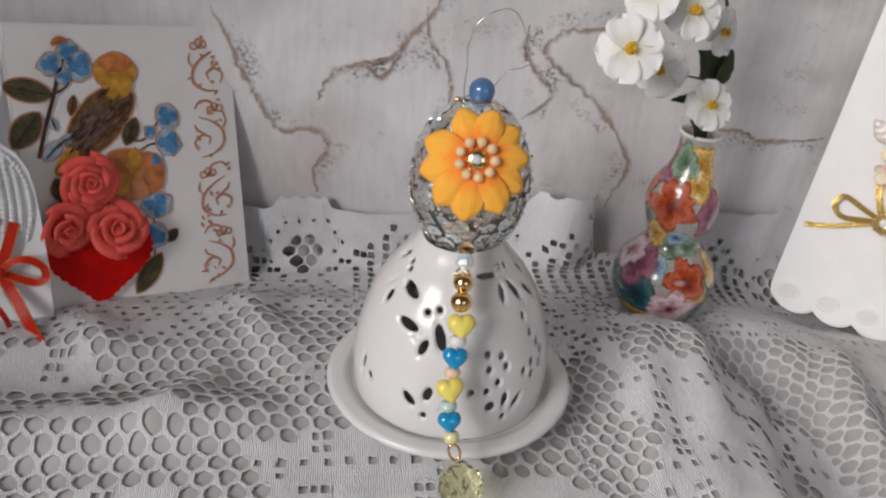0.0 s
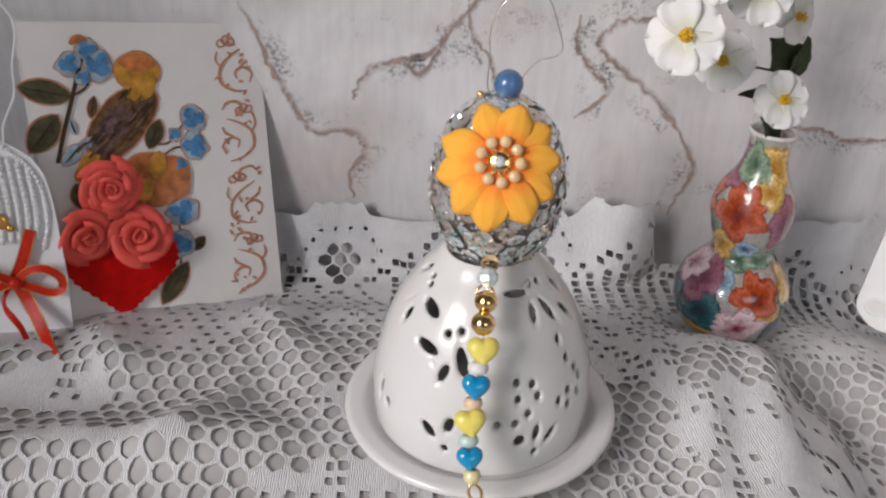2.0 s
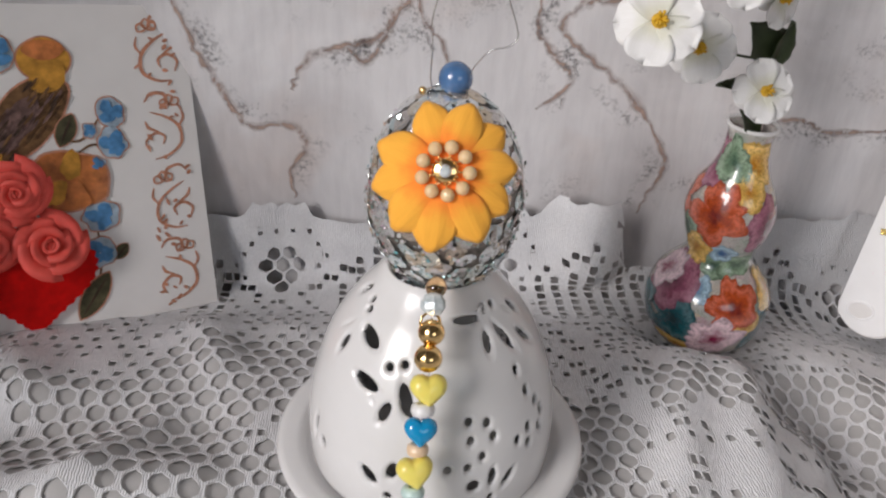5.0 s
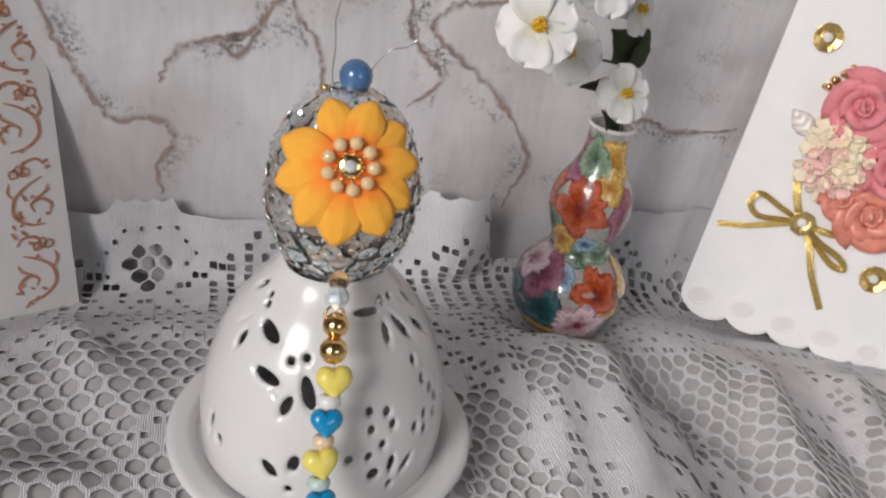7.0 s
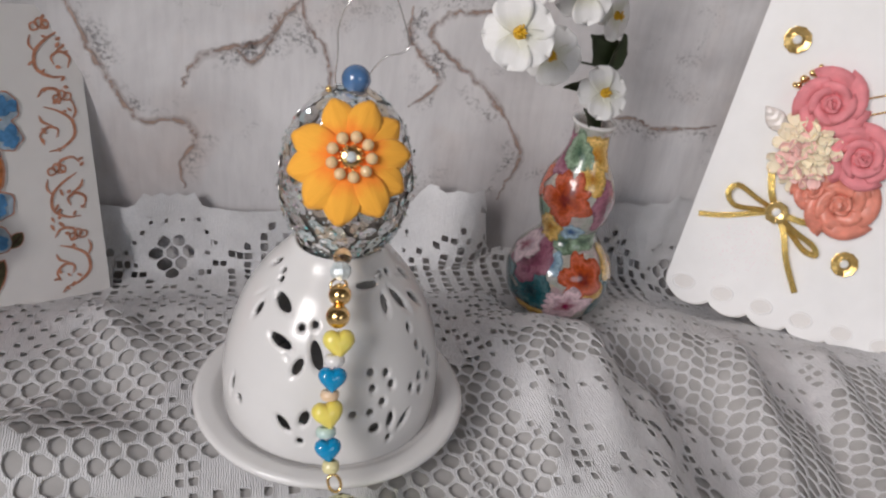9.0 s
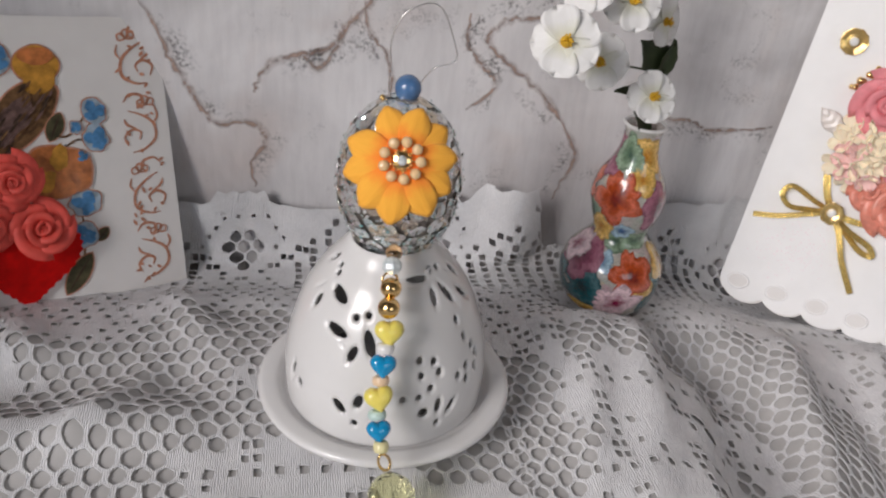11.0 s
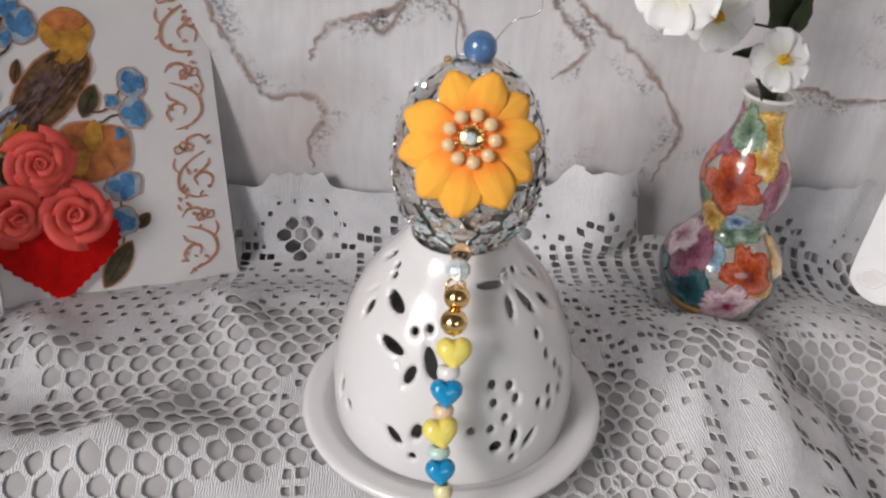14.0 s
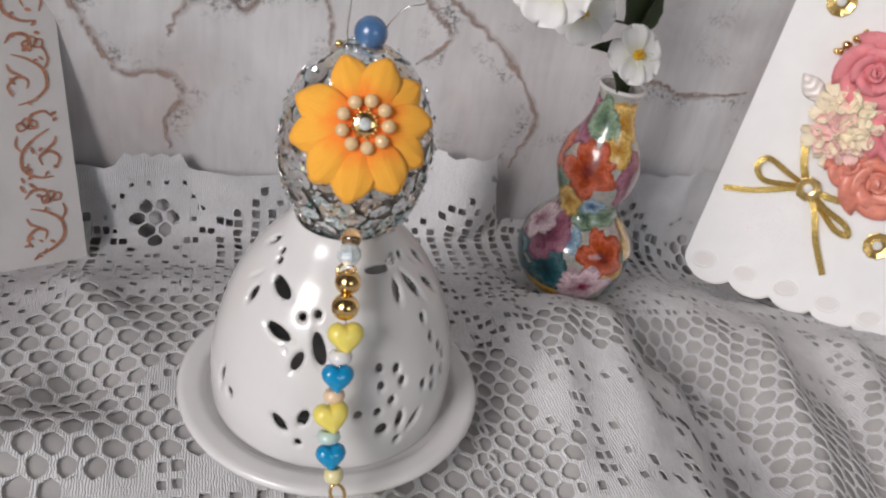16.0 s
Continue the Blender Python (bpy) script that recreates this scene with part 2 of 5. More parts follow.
GOLDRIBBON = plain("gold_lurex_ribbon", (0.78, 0.57, 0.19), 0.24, metal=0.75, vary=0.45, scale=900, grain=2600, relief=0.0006)
GOLD = plain("polished_gold", (0.90, 0.64, 0.30), 0.12, metal=1.0, vary=0.05, relief=0)
SILVERWIRE = plain("silver_wire", (0.72, 0.71, 0.70), 0.25, metal=1.0, vary=0.05, relief=0)
PEARL = plain("champagne_pearl", (0.92, 0.67, 0.38), 0.12, vary=0.08, scale=260, coat=1.0, relief=0, trans=0.12, sub=0.2)
CRYSTAL = clear("cut_crystal", (0.95, 0.97, 1.0), 0.0, 2.1)
RHINESTONE = plain("foiled_rhinestone", (0.80, 0.92, 0.94), 0.05, metal=0.2, vary=0.35, scale=420, grain=900, relief=0.0003)
AMBER = clear("amber_acrylic", (0.80, 0.52, 0.28), 0.05, 1.5)
CITRINE = clear("pale_yellow_acrylic", (0.93, 0.92, 0.55), 0.08, 1.45)
YELLOW = plain("yellow_plastic", (0.86, 0.74, 0.17), 0.28, vary=0.05, scale=150, coat=0.3, relief=0, sub=0.15)
BLUE = plain("turquoise_plastic", (0.005, 0.30, 0.58), 0.2, vary=0.08, coat=0.5, relief=0)
WHITEBEAD = plain("white_bead", (0.80, 0.79, 0.78), 0.25, vary=0.04, coat=0.3, relief=0)
PEACHBEAD = plain("peach_bead", (0.83, 0.62, 0.42), 0.3, vary=0.05, coat=0.3, relief=0)
MINTBEAD = plain("mint_bead", (0.55, 0.70, 0.66), 0.3, vary=0.05, coat=0.3, relief=0)
IVORYBEAD = plain("ivory_bead", (0.82, 0.75, 0.42), 0.3, vary=0.12, coat=0.3, relief=0)
AGATE = plain("blue_agate", (0.085, 0.19, 0.38), 0.2, vary=0.25, scale=140, coat=0.6, relief=0)
EGGBASE = plain("silver_glitter", (0.34, 0.30, 0.27), 0.35, metal=0.7, vary=0.5, scale=500, grain=1500, relief=0.001)
SEQUIN = sequin_foil("silver_sequin", ((0.0, (0.80, 0.80, 0.81)), (0.35, (0.86, 0.85, 0.84)), (0.55, (0.66, 0.78, 0.80)), (0.70, (0.74, 0.62, 0.48)), (0.80, (0.50, 0.44, 0.40)), (1.0, (0.90, 0.90, 0.91))), 0.2)
GLITTER = glitter_flakes()
GOLDSEQUIN = sequin_foil("gold_sequin", ((0.0, (0.70, 0.47, 0.16)), (1.0, (0.78, 0.55, 0.22))), 0.12)
ORANGE = petal_cloth("orange_petal_cloth", (0.92, 0.20, 0.018), (0.96, 0.45, 0.048), 0.021, 0.85)
WHITEPETAL = petal_cloth("white_petal_silk", (0.72, 0.72, 0.62), (0.84, 0.83, 0.82), 0.015)
STAMEN = plain("yellow_stamen", (0.78, 0.47, 0.02), 0.6, vary=0.2, grain=1600, relief=0.0005)
STEM = plain("green_stem", (0.06, 0.08, 0.025), 0.5, vary=0.2)
LEAF = plain("dark_green_leaf", (0.035, 0.050, 0.018), 0.5, vary=0.3, scale=150)
STENCIL = plain("copper_stencil_ink", (0.58, 0.28, 0.18), 0.5, vary=0.35, scale=260, spec=0.2)
INKBROWN = plain("brown_print", (0.19, 0.10, 0.045), 0.5, vary=0.6, scale=230, grain=700, spec=0.15)
INKDARK = plain("dark_brown_print", (0.075, 0.045, 0.03), 0.5, vary=0.5, scale=260, spec=0.15)
INKYELLOW = plain("ochre_print", (0.60, 0.30, 0.05), 0.5, vary=0.4, scale=200, spec=0.15)
INKMAUVE = plain("mauve_print", (0.20, 0.12, 0.105), 0.5, vary=0.55, scale=260, spec=0.15)
INKGREEN = plain("olive_print", (0.095, 0.085, 0.045), 0.5, vary=0.5, scale=190, spec=0.15)
INKBLUE = plain("blue_print", (0.10, 0.27, 0.50), 0.5, vary=0.45, scale=240, spec=0.15)
INKPALE = plain("pale_blue_print", (0.38, 0.47, 0.55), 0.5, vary=0.3, scale=240, spec=0.15)
INKAMBER = plain("amber_print", (0.58, 0.20, 0.06), 0.3, vary=0.5, scale=150, coat=0.5, spec=0.15)
PINKGLITTER = plain("pink_glitter", (0.93, 0.83, 0.85), 0.5, vary=0.1, scale=300, spec=0.15)


# ---- shapes ----
def mesh_of(name, verts, faces, uvs=None, smooth=True):
    me = bpy.data.meshes.new(name)
    me.from_pydata([tuple(v) for v in verts], [], faces)
    if uvs is not None:
        layer = me.uv_layers.new(name="UVMap")
        flat = np.array([uvs[i] for f in faces for i in f], dtype=np.float32).ravel()
        layer.data.foreach_set("uv", flat)
    me.validate()
    me.polygons.foreach_set("use_smooth", [smooth] * len(me.polygons))
    me.update()
    return me


def thing(name, label, category, m, group=""):
    ob = tagged(new(name), label, category, group)
    ob.empty_display_size = 0.01
    ob.matrix_world = m
    return ob


def part(name, shape, material, parent, label="", m=None):
    """One mesh object under a thing or a part; m: its pose in the parent."""
    me = shape
    if isinstance(shape, tuple):
        me = mesh_of(name, *shape)
    if not me.materials:
        me.materials.append(material)
    ob = new(name, me)
    if parent is not None:
        ob.parent = parent
    if m is not None:
        ob.matrix_local = m
    if label:
        ob["label"] = label
    return ob


def solo(name, shape, material, label, category, m=None, kind="", group=""):
    ob = part(name, shape, material, None, "", m)
    return tagged(ob, label, category, group, kind)


def box(x0, x1, y0, y1, z0, z1):
    v = [(x, y, z) for x in (x0, x1) for y in (y0, y1) for z in (z0, z1)]
    f = [(0, 1, 3, 2), (4, 6, 7, 5), (0, 4, 5, 1), (2, 3, 7, 6), (0, 2, 6, 4), (1, 5, 7, 3)]
    return v, f, None, False


def lathe(profile, n=64):
    """A turned body from (radius, height) pairs; a radius of 0 closes it."""
    v, f, rings = [], [], []
    for r, z in profile:
        if r == 0:
            rings.append([len(v)])
            v.append((0, 0, z))
        else:
            rings.append(list(range(len(v), len(v) + n)))
            v += [(r * math.sin(2 * math.pi * k / n), -r * math.cos(2 * math.pi * k / n), z) for k in range(n)]
    for a, b in zip(rings, rings[1:]):
        for k in range(n):
            j = (k + 1) % n
            if len(a) == 1:
                f.append((a[0], b[j], b[k]))
            elif len(b) == 1:
                f.append((a[k], a[j], b[0]))
            else:
                f.append((a[k], a[j], b[j], b[k]))
    return v, f


def ball(rx, ry=None, rz=None, n=20, rings=12):
    ry, rz = ry or rx, rz or rx
    prof = [(math.sin(math.pi * k / rings) if 0 < k < rings else 0, -math.cos(math.pi * k / rings)) for k in range(rings + 1)]
    v, f = lathe(prof, n)
    return [(x * rx, y * ry, z * rz) for x, y, z in v], f


def ring_bead(r, hole, h, n=20):
    """A rounded bead with a bore, its axis along z."""
    prof = []
    mid, half = (r + hole) / 2, (r - hole) / 2
    for k in range(13):
        a = 2 * math.pi * k / 12
        prof.append((mid + half * math.cos(a), h / 2 * math.sin(a)))
    return lathe(prof, n)


def tube(path, radius, n=8, closed=False):
    """A round wire along points; radius: a number or a function of 0..1."""
    pts = [Vector(p) for p in path]
    v, f = [], []
    up = Vector((0.31, 0.22, 0.92))
    m = len(pts)
    for i, p in enumerate(pts):
        d = (pts[(i + 1) % m] - pts[i - 1]) if closed else (pts[min(i + 1, m - 1)] - pts[max(i - 1, 0)])
        d.normalize()
        a = up - d * up.dot(d)
        if a.length < 1e-6:
            a = d.orthogonal()
        a.normalize()
        up = a
        b = d.cross(a)
        r = radius(i / (m - 1)) if callable(radius) else radius
        v += [p + (a * math.cos(2 * math.pi * k / n) + b * math.sin(2 * math.pi * k / n)) * r for k in range(n)]
    for i in range(m if closed else m - 1):
        for k in range(n):
            j, i2 = (k + 1) % n, (i + 1) % m
            f.append((i * n + k, i * n + j, i2 * n + j, i2 * n + k))
    if not closed:
        f.append(tuple(range(n))[::-1])
        f.append(tuple(range((m - 1) * n, m * n)))
    return v, f


def shell(fn, nu, nv, thick):
    """A closed thin sheet from fn(u, v) with u, v in 0..1."""
    top = [[Vector(fn(i / nu, j / nv)) for j in range(nv + 1)] for i in range(nu + 1)]
    nor = [[None] * (nv + 1) for _ in range(nu + 1)]
    for i in range(nu + 1):
        for j in range(nv + 1):
            du = top[min(i + 1, nu)][j] - top[max(i - 1, 0)][j]
            dv = top[i][min(j + 1, nv)] - top[i][max(j - 1, 0)]
            c = du.cross(dv)
            nor[i][j] = c.normalized() if c.length > 1e-12 else Vector((0, 0, 1))
    v = [top[i][j] for i in range(nu + 1) for j in range(nv + 1)]
    s = len(v)
    v += [top[i][j] - nor[i][j] * thick for i in range(nu + 1) for j in range(nv + 1)]
    w = nv + 1
    f = []
    for i in range(nu):
        for j in range(nv):
            a, b, c, d = i * w + j, (i + 1) * w + j, (i + 1) * w + j + 1, i * w + j + 1
            f += [(a, b, c, d), (s + d, s + c, s + b, s + a)]
    edge = [i * w for i in range(nu + 1)] + [nu * w + j for j in range(1, w)] + [i * w + nv for i in range(nu - 1, -1, -1)] + [j for j in range(nv - 1, 0, -1)]
    for a, b in zip(edge, edge[1:] + edge[:1]):
        f.append((b, a, s + a, s + b))
    return v, f


def slab(outline, thick, z=0.0):
    """A flat piece cut from card: outline in x, y, its front at z."""
    n = len(outline)
    v = [(x, y, z) for x, y in outline] + [(x, y, z - thick) for x, y in outline]
    f = [tuple(range(n)), tuple(range(2 * n - 1, n - 1, -1))]
    f += [(i, i + n, (i + 1) % n + n, (i + 1) % n) for i in range(n)]
    return v, f, None, False


def oval(cx, cy, rx, ry, turn=0.0, n=28, wobble=0.0, seed=0.0):
    out = []
    ct, st = math.cos(radians(turn)), math.sin(radians(turn))
    for k in range(n):
        a = 2 * math.pi * k / n
        w = 1 + wobble * noise.noise((math.cos(a) * 1.6 + seed, math.sin(a) * 1.6, seed * 1.7))
        x, y = rx * w * math.cos(a), ry * w * math.sin(a)
        out.append((cx + x * ct - y * st, cy + x * st + y * ct))
    return out


def leaf_outline(cx, cy, length, width, turn, n=12):
    out = []
    ct, st = math.cos(radians(turn)), math.sin(radians(turn))
    side = [(-1 + 2 * k / n) for k in range(n + 1)]
    pts = [(s * length / 2, width / 2 * (1 - s * s) ** 0.8) for s in side] + [(s * length / 2, -width / 2 * (1 - s * s) ** 0.8) for s in side[-2:0:-1]]
    for x, y in pts:
        out.append((cx + x * ct - y * st, cy + x * st + y * ct))
    return out


def smooth_line(pts, steps=8):
    """A soft curve through points."""
    p = [Vector(q) for q in pts]
    p = [2 * p[0] - p[1], *p, 2 * p[-1] - p[-2]]
    out = []
    for i in range(1, len(p) - 2):
        for k in range(steps):
            t = k / steps
            a, b, c, d = p[i - 1], p[i], p[i + 1], p[i + 2]
            out.append(0.5 * ((2 * b) + (c - a) * t + (2 * a - 5 * b + 4 * c - d) * t * t + (3 * b - a - 3 * c + d) * t ** 3))
    out.append(p[-2])
    return out


def strip(path, width, normal, thick=0.0003, twist=0.0):
    """A flat ribbon along points; width: a number or a function of 0..1."""
    pts = [Vector(q) for q in path]
    nrm = Vector(normal).normalized()
    v, f = [], []
    m = len(pts)
    for i, p in enumerate(pts):
        d = (pts[min(i + 1, m - 1)] - pts[max(i - 1, 0)]).normalized()
        s = d.cross(nrm)
        s = s.normalized() if s.length > 1e-6 else Vector((1, 0, 0))
        if twist:
            s = Matrix.Rotation(twist * math.sin(3.0 * i / m * math.pi), 3, d) @ s
        w = width(i / (m - 1)) if callable(width) else width
        up = s.cross(d).normalized() * thick / 2
        v += [p - s * w / 2 + up, p + s * w / 2 + up, p + s * w / 2 - up, p - s * w / 2 - up]
    for i in range(m - 1):
        for k in range(4):
            j = (k + 1) % 4
            f.append((4 * i + k, 4 * i + j, 4 * i + 4 + j, 4 * i + 4 + k))
    f += [(3, 2, 1, 0), (4 * m - 4, 4 * m - 3, 4 * m - 2, 4 * m - 1)]
    return v, f, None, False


def heart_xy(a):
    """Outline of a heart of width about 1, tip down."""
    x = 16 * math.sin(a) ** 3
    y = 13 * math.cos(a) - 5 * math.cos(2 * a) - 2 * math.cos(3 * a) - math.cos(4 * a)
    return x / 32, (y + 2.5) / 32


def plump_heart(a):
    x, y = heart_xy(a)
    return 0.60 * x + 0.19 * math.sin(a), 0.60 * y + 0.20 * math.cos(a) - 0.02


def heart_bead(width, thick):
    n, layers = 32, 8
    v, f = [], []
    for j in range(1, layers):
        a = -math.pi / 2 + math.pi * j / layers
        s = math.cos(a) ** 0.55
        v += [(plump_heart(2 * math.pi * k / n)[0] * s * width, plump_heart(2 * math.pi * k / n)[1] * s * width, math.sin(a) * thick / 2) for k in range(n)]
    lo, hi = len(v), len(v) + 1
    v += [(0, 0, -thick / 2), (0, 0, thick / 2)]
    for j in range(layers - 2):
        for k in range(n):
            i = (k + 1) % n
            f.append((j * n + k, j * n + n + k, j * n + n + i, j * n + i))
    for k in range(n):
        i = (k + 1) % n
        f.append((lo, k, i))
        f.append((hi, (layers - 2) * n + i, (layers - 2) * n + k))
    return v, f


def axes(origin, x, y):
    """A pose whose x and y axes run along the given ways."""
    x = Vector(x).normalized()
    z = x.cross(Vector(y)).normalized()
    y = z.cross(x)
    m = Matrix((x, y, z)).transposed().to_4x4()
    m.translation = origin
    return m


def facing(origin, normal, up=(0, 0, 1)):
    """A pose whose z axis is the normal and whose y axis leans to up."""
    n = Vector(normal).normalized()
    x = Vector(up).cross(n).normalized()
    return axes(origin, x, n.cross(x))


# ---- the room ----
WALL_Y = 0.180
solo("wall_north", box(-0.62, 2.6, WALL_Y, WALL_Y + 0.10, -0.85, 2.3), PLASTER, "off-white distressed plaster wall with grey smudges and brown veins", "wall", kind="structure")
solo("wall_east", box(2.6, 2.7, -3.4, WALL_Y + 0.10, -0.85, 2.3), ROOM, "plain pale painted wall", "wall", kind="structure")
solo("floor", box(-0.72, 2.7, -3.5, WALL_Y + 0.10, -0.90, -0.85), FLOORWOOD, "brown wooden floor", "floor", kind="structure")
solo("ceiling", box(-0.72, 2.7, -3.5, WALL_Y + 0.10, 2.3, 2.38), ROOM, "plain pale ceiling", "ceiling", kind="structure")


def wall_with_light_opening(name, along, across, lo, hi, w0, w1, z0, z1):
    """Unseen wall 10 cm thick; one opening right through it shapes a lamp's light."""
    v, f = [], []
    for a0, a1, b0, b1 in ((lo, w0, -0.85, 2.3), (w1, hi, -0.85, 2.3), (w0, w1, -0.85, z0), (w0, w1, z1, 2.3)):
        bx = box(across, across + 0.1, a0, a1, b0, b1) if along == "y" else box(a0, a1, across, across + 0.1, b0, b1)
        f += [tuple(i + len(v) for i in q) for q in bx[1]]
        v += bx[0]
    return solo(name, (v, f, None, False), ROOM, "unseen plain pale painted wall with an opening added to shape the light", "wall", kind="structure")


# added close by the table, out of view: its north jamb dims the west side
wall_with_light_opening("shading_wall_west", "y", -0.72, -3.4, WALL_Y, -1.75, -0.345, 0.02, 1.7)
# out of view; the opening is only there to let the fill lamp in
wall_with_light_opening("wall_south", "x", -3.5, -0.62, 2.6, 0.5, 2.3, 0.65, 2.05)

table = thing("table", "brown wooden table under the cloths", "table", pose(0, 0, -0.11))
part("tabletop", box(-0.6, 1.0, -0.75, WALL_Y - 0.004, -0.03, 0.0), TABLEWOOD, table)
for lx in (-0.55, 0.95):
    for ly in (-0.70, 0.13):
        part("leg", box(lx - 0.03, lx + 0.03, ly - 0.03, ly + 0.03, -0.74, -0.03), TABLEWOOD, table)


# ---- cloths ----
def ease(a, b, x):
    t = min(1.0, max(0.0, (x - a) / (b - a)))
    return t * t * (3 - 2 * t)


DOME = Vector((0.0005, 0.0100, -0.0095))
VASE = Vector((0.146, 0.122, 0.0))


def along(y, table):
    """A value that glides from row to row of a short table of (y, value)."""
    if y <= table[0][0]:
        return table[0][1]
    for (a, p), (b, q) in zip(table, table[1:]):
        if y <= b:
            return p + (q - p) * ease(a, b, y)
    return table[-1][1]


def cloth_height(x, y):
    """Height of the cloth over the plan: raised round the dome, falling to the back and to the east, with folds."""
    h = -0.0125 - 0.010 * ease(0.03, 0.13, y) - 0.013 * ease(0.10, 0.15, y)
    h -= 0.030 * ease(0.15, 0.33, x) + 0.006 * ease(0.13, 0.20, x) * ease(0.0, 0.08, y)
    # west of the dome: a crest along the front, a hollow behind it, and a small tent under the card
    w = ease(-0.065, -0.105, x)
    h += w * (0.0095 * math.exp(-((y + 0.006 - 0.10 * (x + 0.126)) / 0.016) ** 2) - 0.006 * math.exp(-((y - 0.036) / 0.017) ** 2))
    h += 0.008 * math.exp(-((x + 0.172 + 0.4 * (y - 0.06)) / 0.013) ** 2) * ease(0.030, 0.058, y) * ease(0.10, 0.075, y)
    h += 0.006 * math.exp(-((x + 0.118 - 0.45 * (y - 0.02)) / 0.010) ** 2) * ease(-0.03, 0.0, y) * ease(0.06, 0.03, y)
    fx = -0.092 - 0.35 * (y - 0.08)
    h += 0.007 * math.exp(-((x - fx) / 0.012) ** 2) * ease(0.05, 0.08, y) * ease(0.135, 0.10, y)
    # east of the dome: a broad raised panel, a valley, and a second crest in front of the white card
    edge_x = along(y, ((-0.06, 0.128), (0.0, 0.130), (0.06, 0.137)))
    valley = along(y, ((-0.06, 0.178), (0.015, 0.196), (0.06, 0.178)))
    crest = along(y, ((-0.06, 0.204), (0.0, 0.222), (0.06, 0.234), (0.11, 0.240)))
    r = -0.0125 + 0.0070 * ease(0.066, 0.105, x)
    r += -0.0395 * ease(edge_x - 0.004, valley, x) + 0.018 * ease(valley, crest, x) - 0.020 * ease(crest, crest + 0.035, x) + 0.010 * ease(crest + 0.035, crest + 0.060, x) - 0.012 * ease(crest + 0.06, crest + 0.10, x)
    r += 0.0020 * math.sin((x - 0.3 * y) * 210) * ease(0.06, 0.10, x)
    k = ease(0.055, 0.095, x) * ease(0.100, 0.052, y)
    h = h * (1 - k) + r * k
    n = noise.noise((x * 26, y * 26, 3.1)) * 0.0022 + noise.noise((x * 70, y * 70, 8.4)) * 0.0009
    d = math.hypot(x - DOME.x, y - DOME.y)
    w = ease(0.056, 0.085, d)
    b = math.hypot(x - VASE.x, y - VASE.y)
    wb = ease(0.020, 0.052, b)
    h = (h + n) * w + (-0.0125) * (1 - w)
    return h * wb + (-0.0375) * (1 - wb)


BACK_V, BEND = 0.160, 0.013


def drape(x, v, lift=0.0):
    """A point of the cloth: v runs back over the table and then up the wall."""
    if v <= BACK_V:
        return Vector((x, v, cloth_height(x, v) + lift))
    s = v - BACK_V
    base = cloth_height(x, BACK_V)
    a = min(s / BEND, math.pi / 2)
    y = BACK_V + BEND * math.sin(a)
    z = base + BEND * (1 - math.cos(a)) + max(0.0, s - BEND * math.pi / 2)
    # the border stands off the wall beside the dome, most of all in the upright fold by the vase
    rise = ease(0.0, 0.02, s)
    ripple = -0.017 * math.exp(-((x - 0.096) / 0.020) ** 2) - 0.009 * math.exp(-((x + 0.020) / 0.026) ** 2)
    ripple += 0.0026 * noise.noise((x * 38, z * 12, 5.0)) + 0.001 * noise.noise((x * 120, z * 40, 1.0))
    return Vector((x, min(y + ripple * rise - lift, WALL_Y - 0.003), z + lift))


def border_step(x):
    """Where x stands in the repeat of the border: whole numbers are the middles of the fans."""
    return along_line(x, ((-0.363, -2.5), (-0.189, -1.0), (-0.073, 0.0), (-0.015, 0.5), (0.045, 1.0), (0.094, 1.5), (0.150, 2.0), (0.205, 2.5), (0.252, 3.0), (0.480, 5.0)))


def along_line(x, table):
    for (a, p), (b, q) in zip(table, table[1:]):
        if x <= b:
            return p + (q - p) * (x - a) / (b - a)
    return table[-1][1]


def from_fan(x):
    """Distance in the cloth from the middle of the nearest fan."""
    t = border_step(x)
    return abs(t - round(t)) * 0.116


def wall_reach(x):
    """How far the lace runs up the wall: a scalloped border."""
    top = 0.0025 + 0.0015 * abs(math.sin(x * 190))
    if x < 0.06 or x > 0.2:
        top += 0.0075 * ease(0.018, 0.014, from_fan(x))
    top += 0.0165 * ease(0.060, 0.078, x) * ease(0.116, 0.106, x) - 0.030 * ease(0.108, 0.118, x) * ease(0.190, 0.160, x)
    return BACK_V + BEND * math.pi / 2 + top - cloth_height(x, BACK_V) - BEND


# woven patches in the net: middle, half length, half width, turn in degrees
WOVEN = ((-0.197, 0.036, 0.036, 0.017, 4), (-0.165, -0.0045, 0.050, 0.0065, -8), (-0.0605, 0.027, 0.010, 0.009, 0), (-0.032, -0.040, 0.058, 0.024, -14), (0.010, -0.066, 0.060, 0.026, -4),
         (-0.135, -0.052, 0.020, 0.012, 0), (0.116, 0.002, 0.032, 0.036, 20), (0.126, -0.046, 0.042, 0.036, 16), (0.154, 0.008, 0.011, 0.038, 24), (0.184, -0.008, 0.015, 0.024, 10),
         (0.187, 0.034, 0.007, 0.008, 0), (0.266, 0.056, 0.026, 0.040, -14), (0.255, 0.098, 0.040, 0.020, 0), (-0.235, -0.060, 0.024, 0.018, 20))


def patch_edge(x, v, m):
    """Below 1 inside a woven patch of the lace."""
    dx, dy = x - m[0], v - m[1]
    c, s = math.cos(radians(m[4])), math.sin(radians(m[4]))
    p, q = (dx * c + dy * s) / m[2], (-dx * s + dy * c) / m[3]
    a = math.atan2(q, p)
    return math.hypot(p, q) / (1 + 0.09 * math.cos(6 * a + 0.6) + 0.12 * noise.noise((x * 70, v * 70, 0.3)))


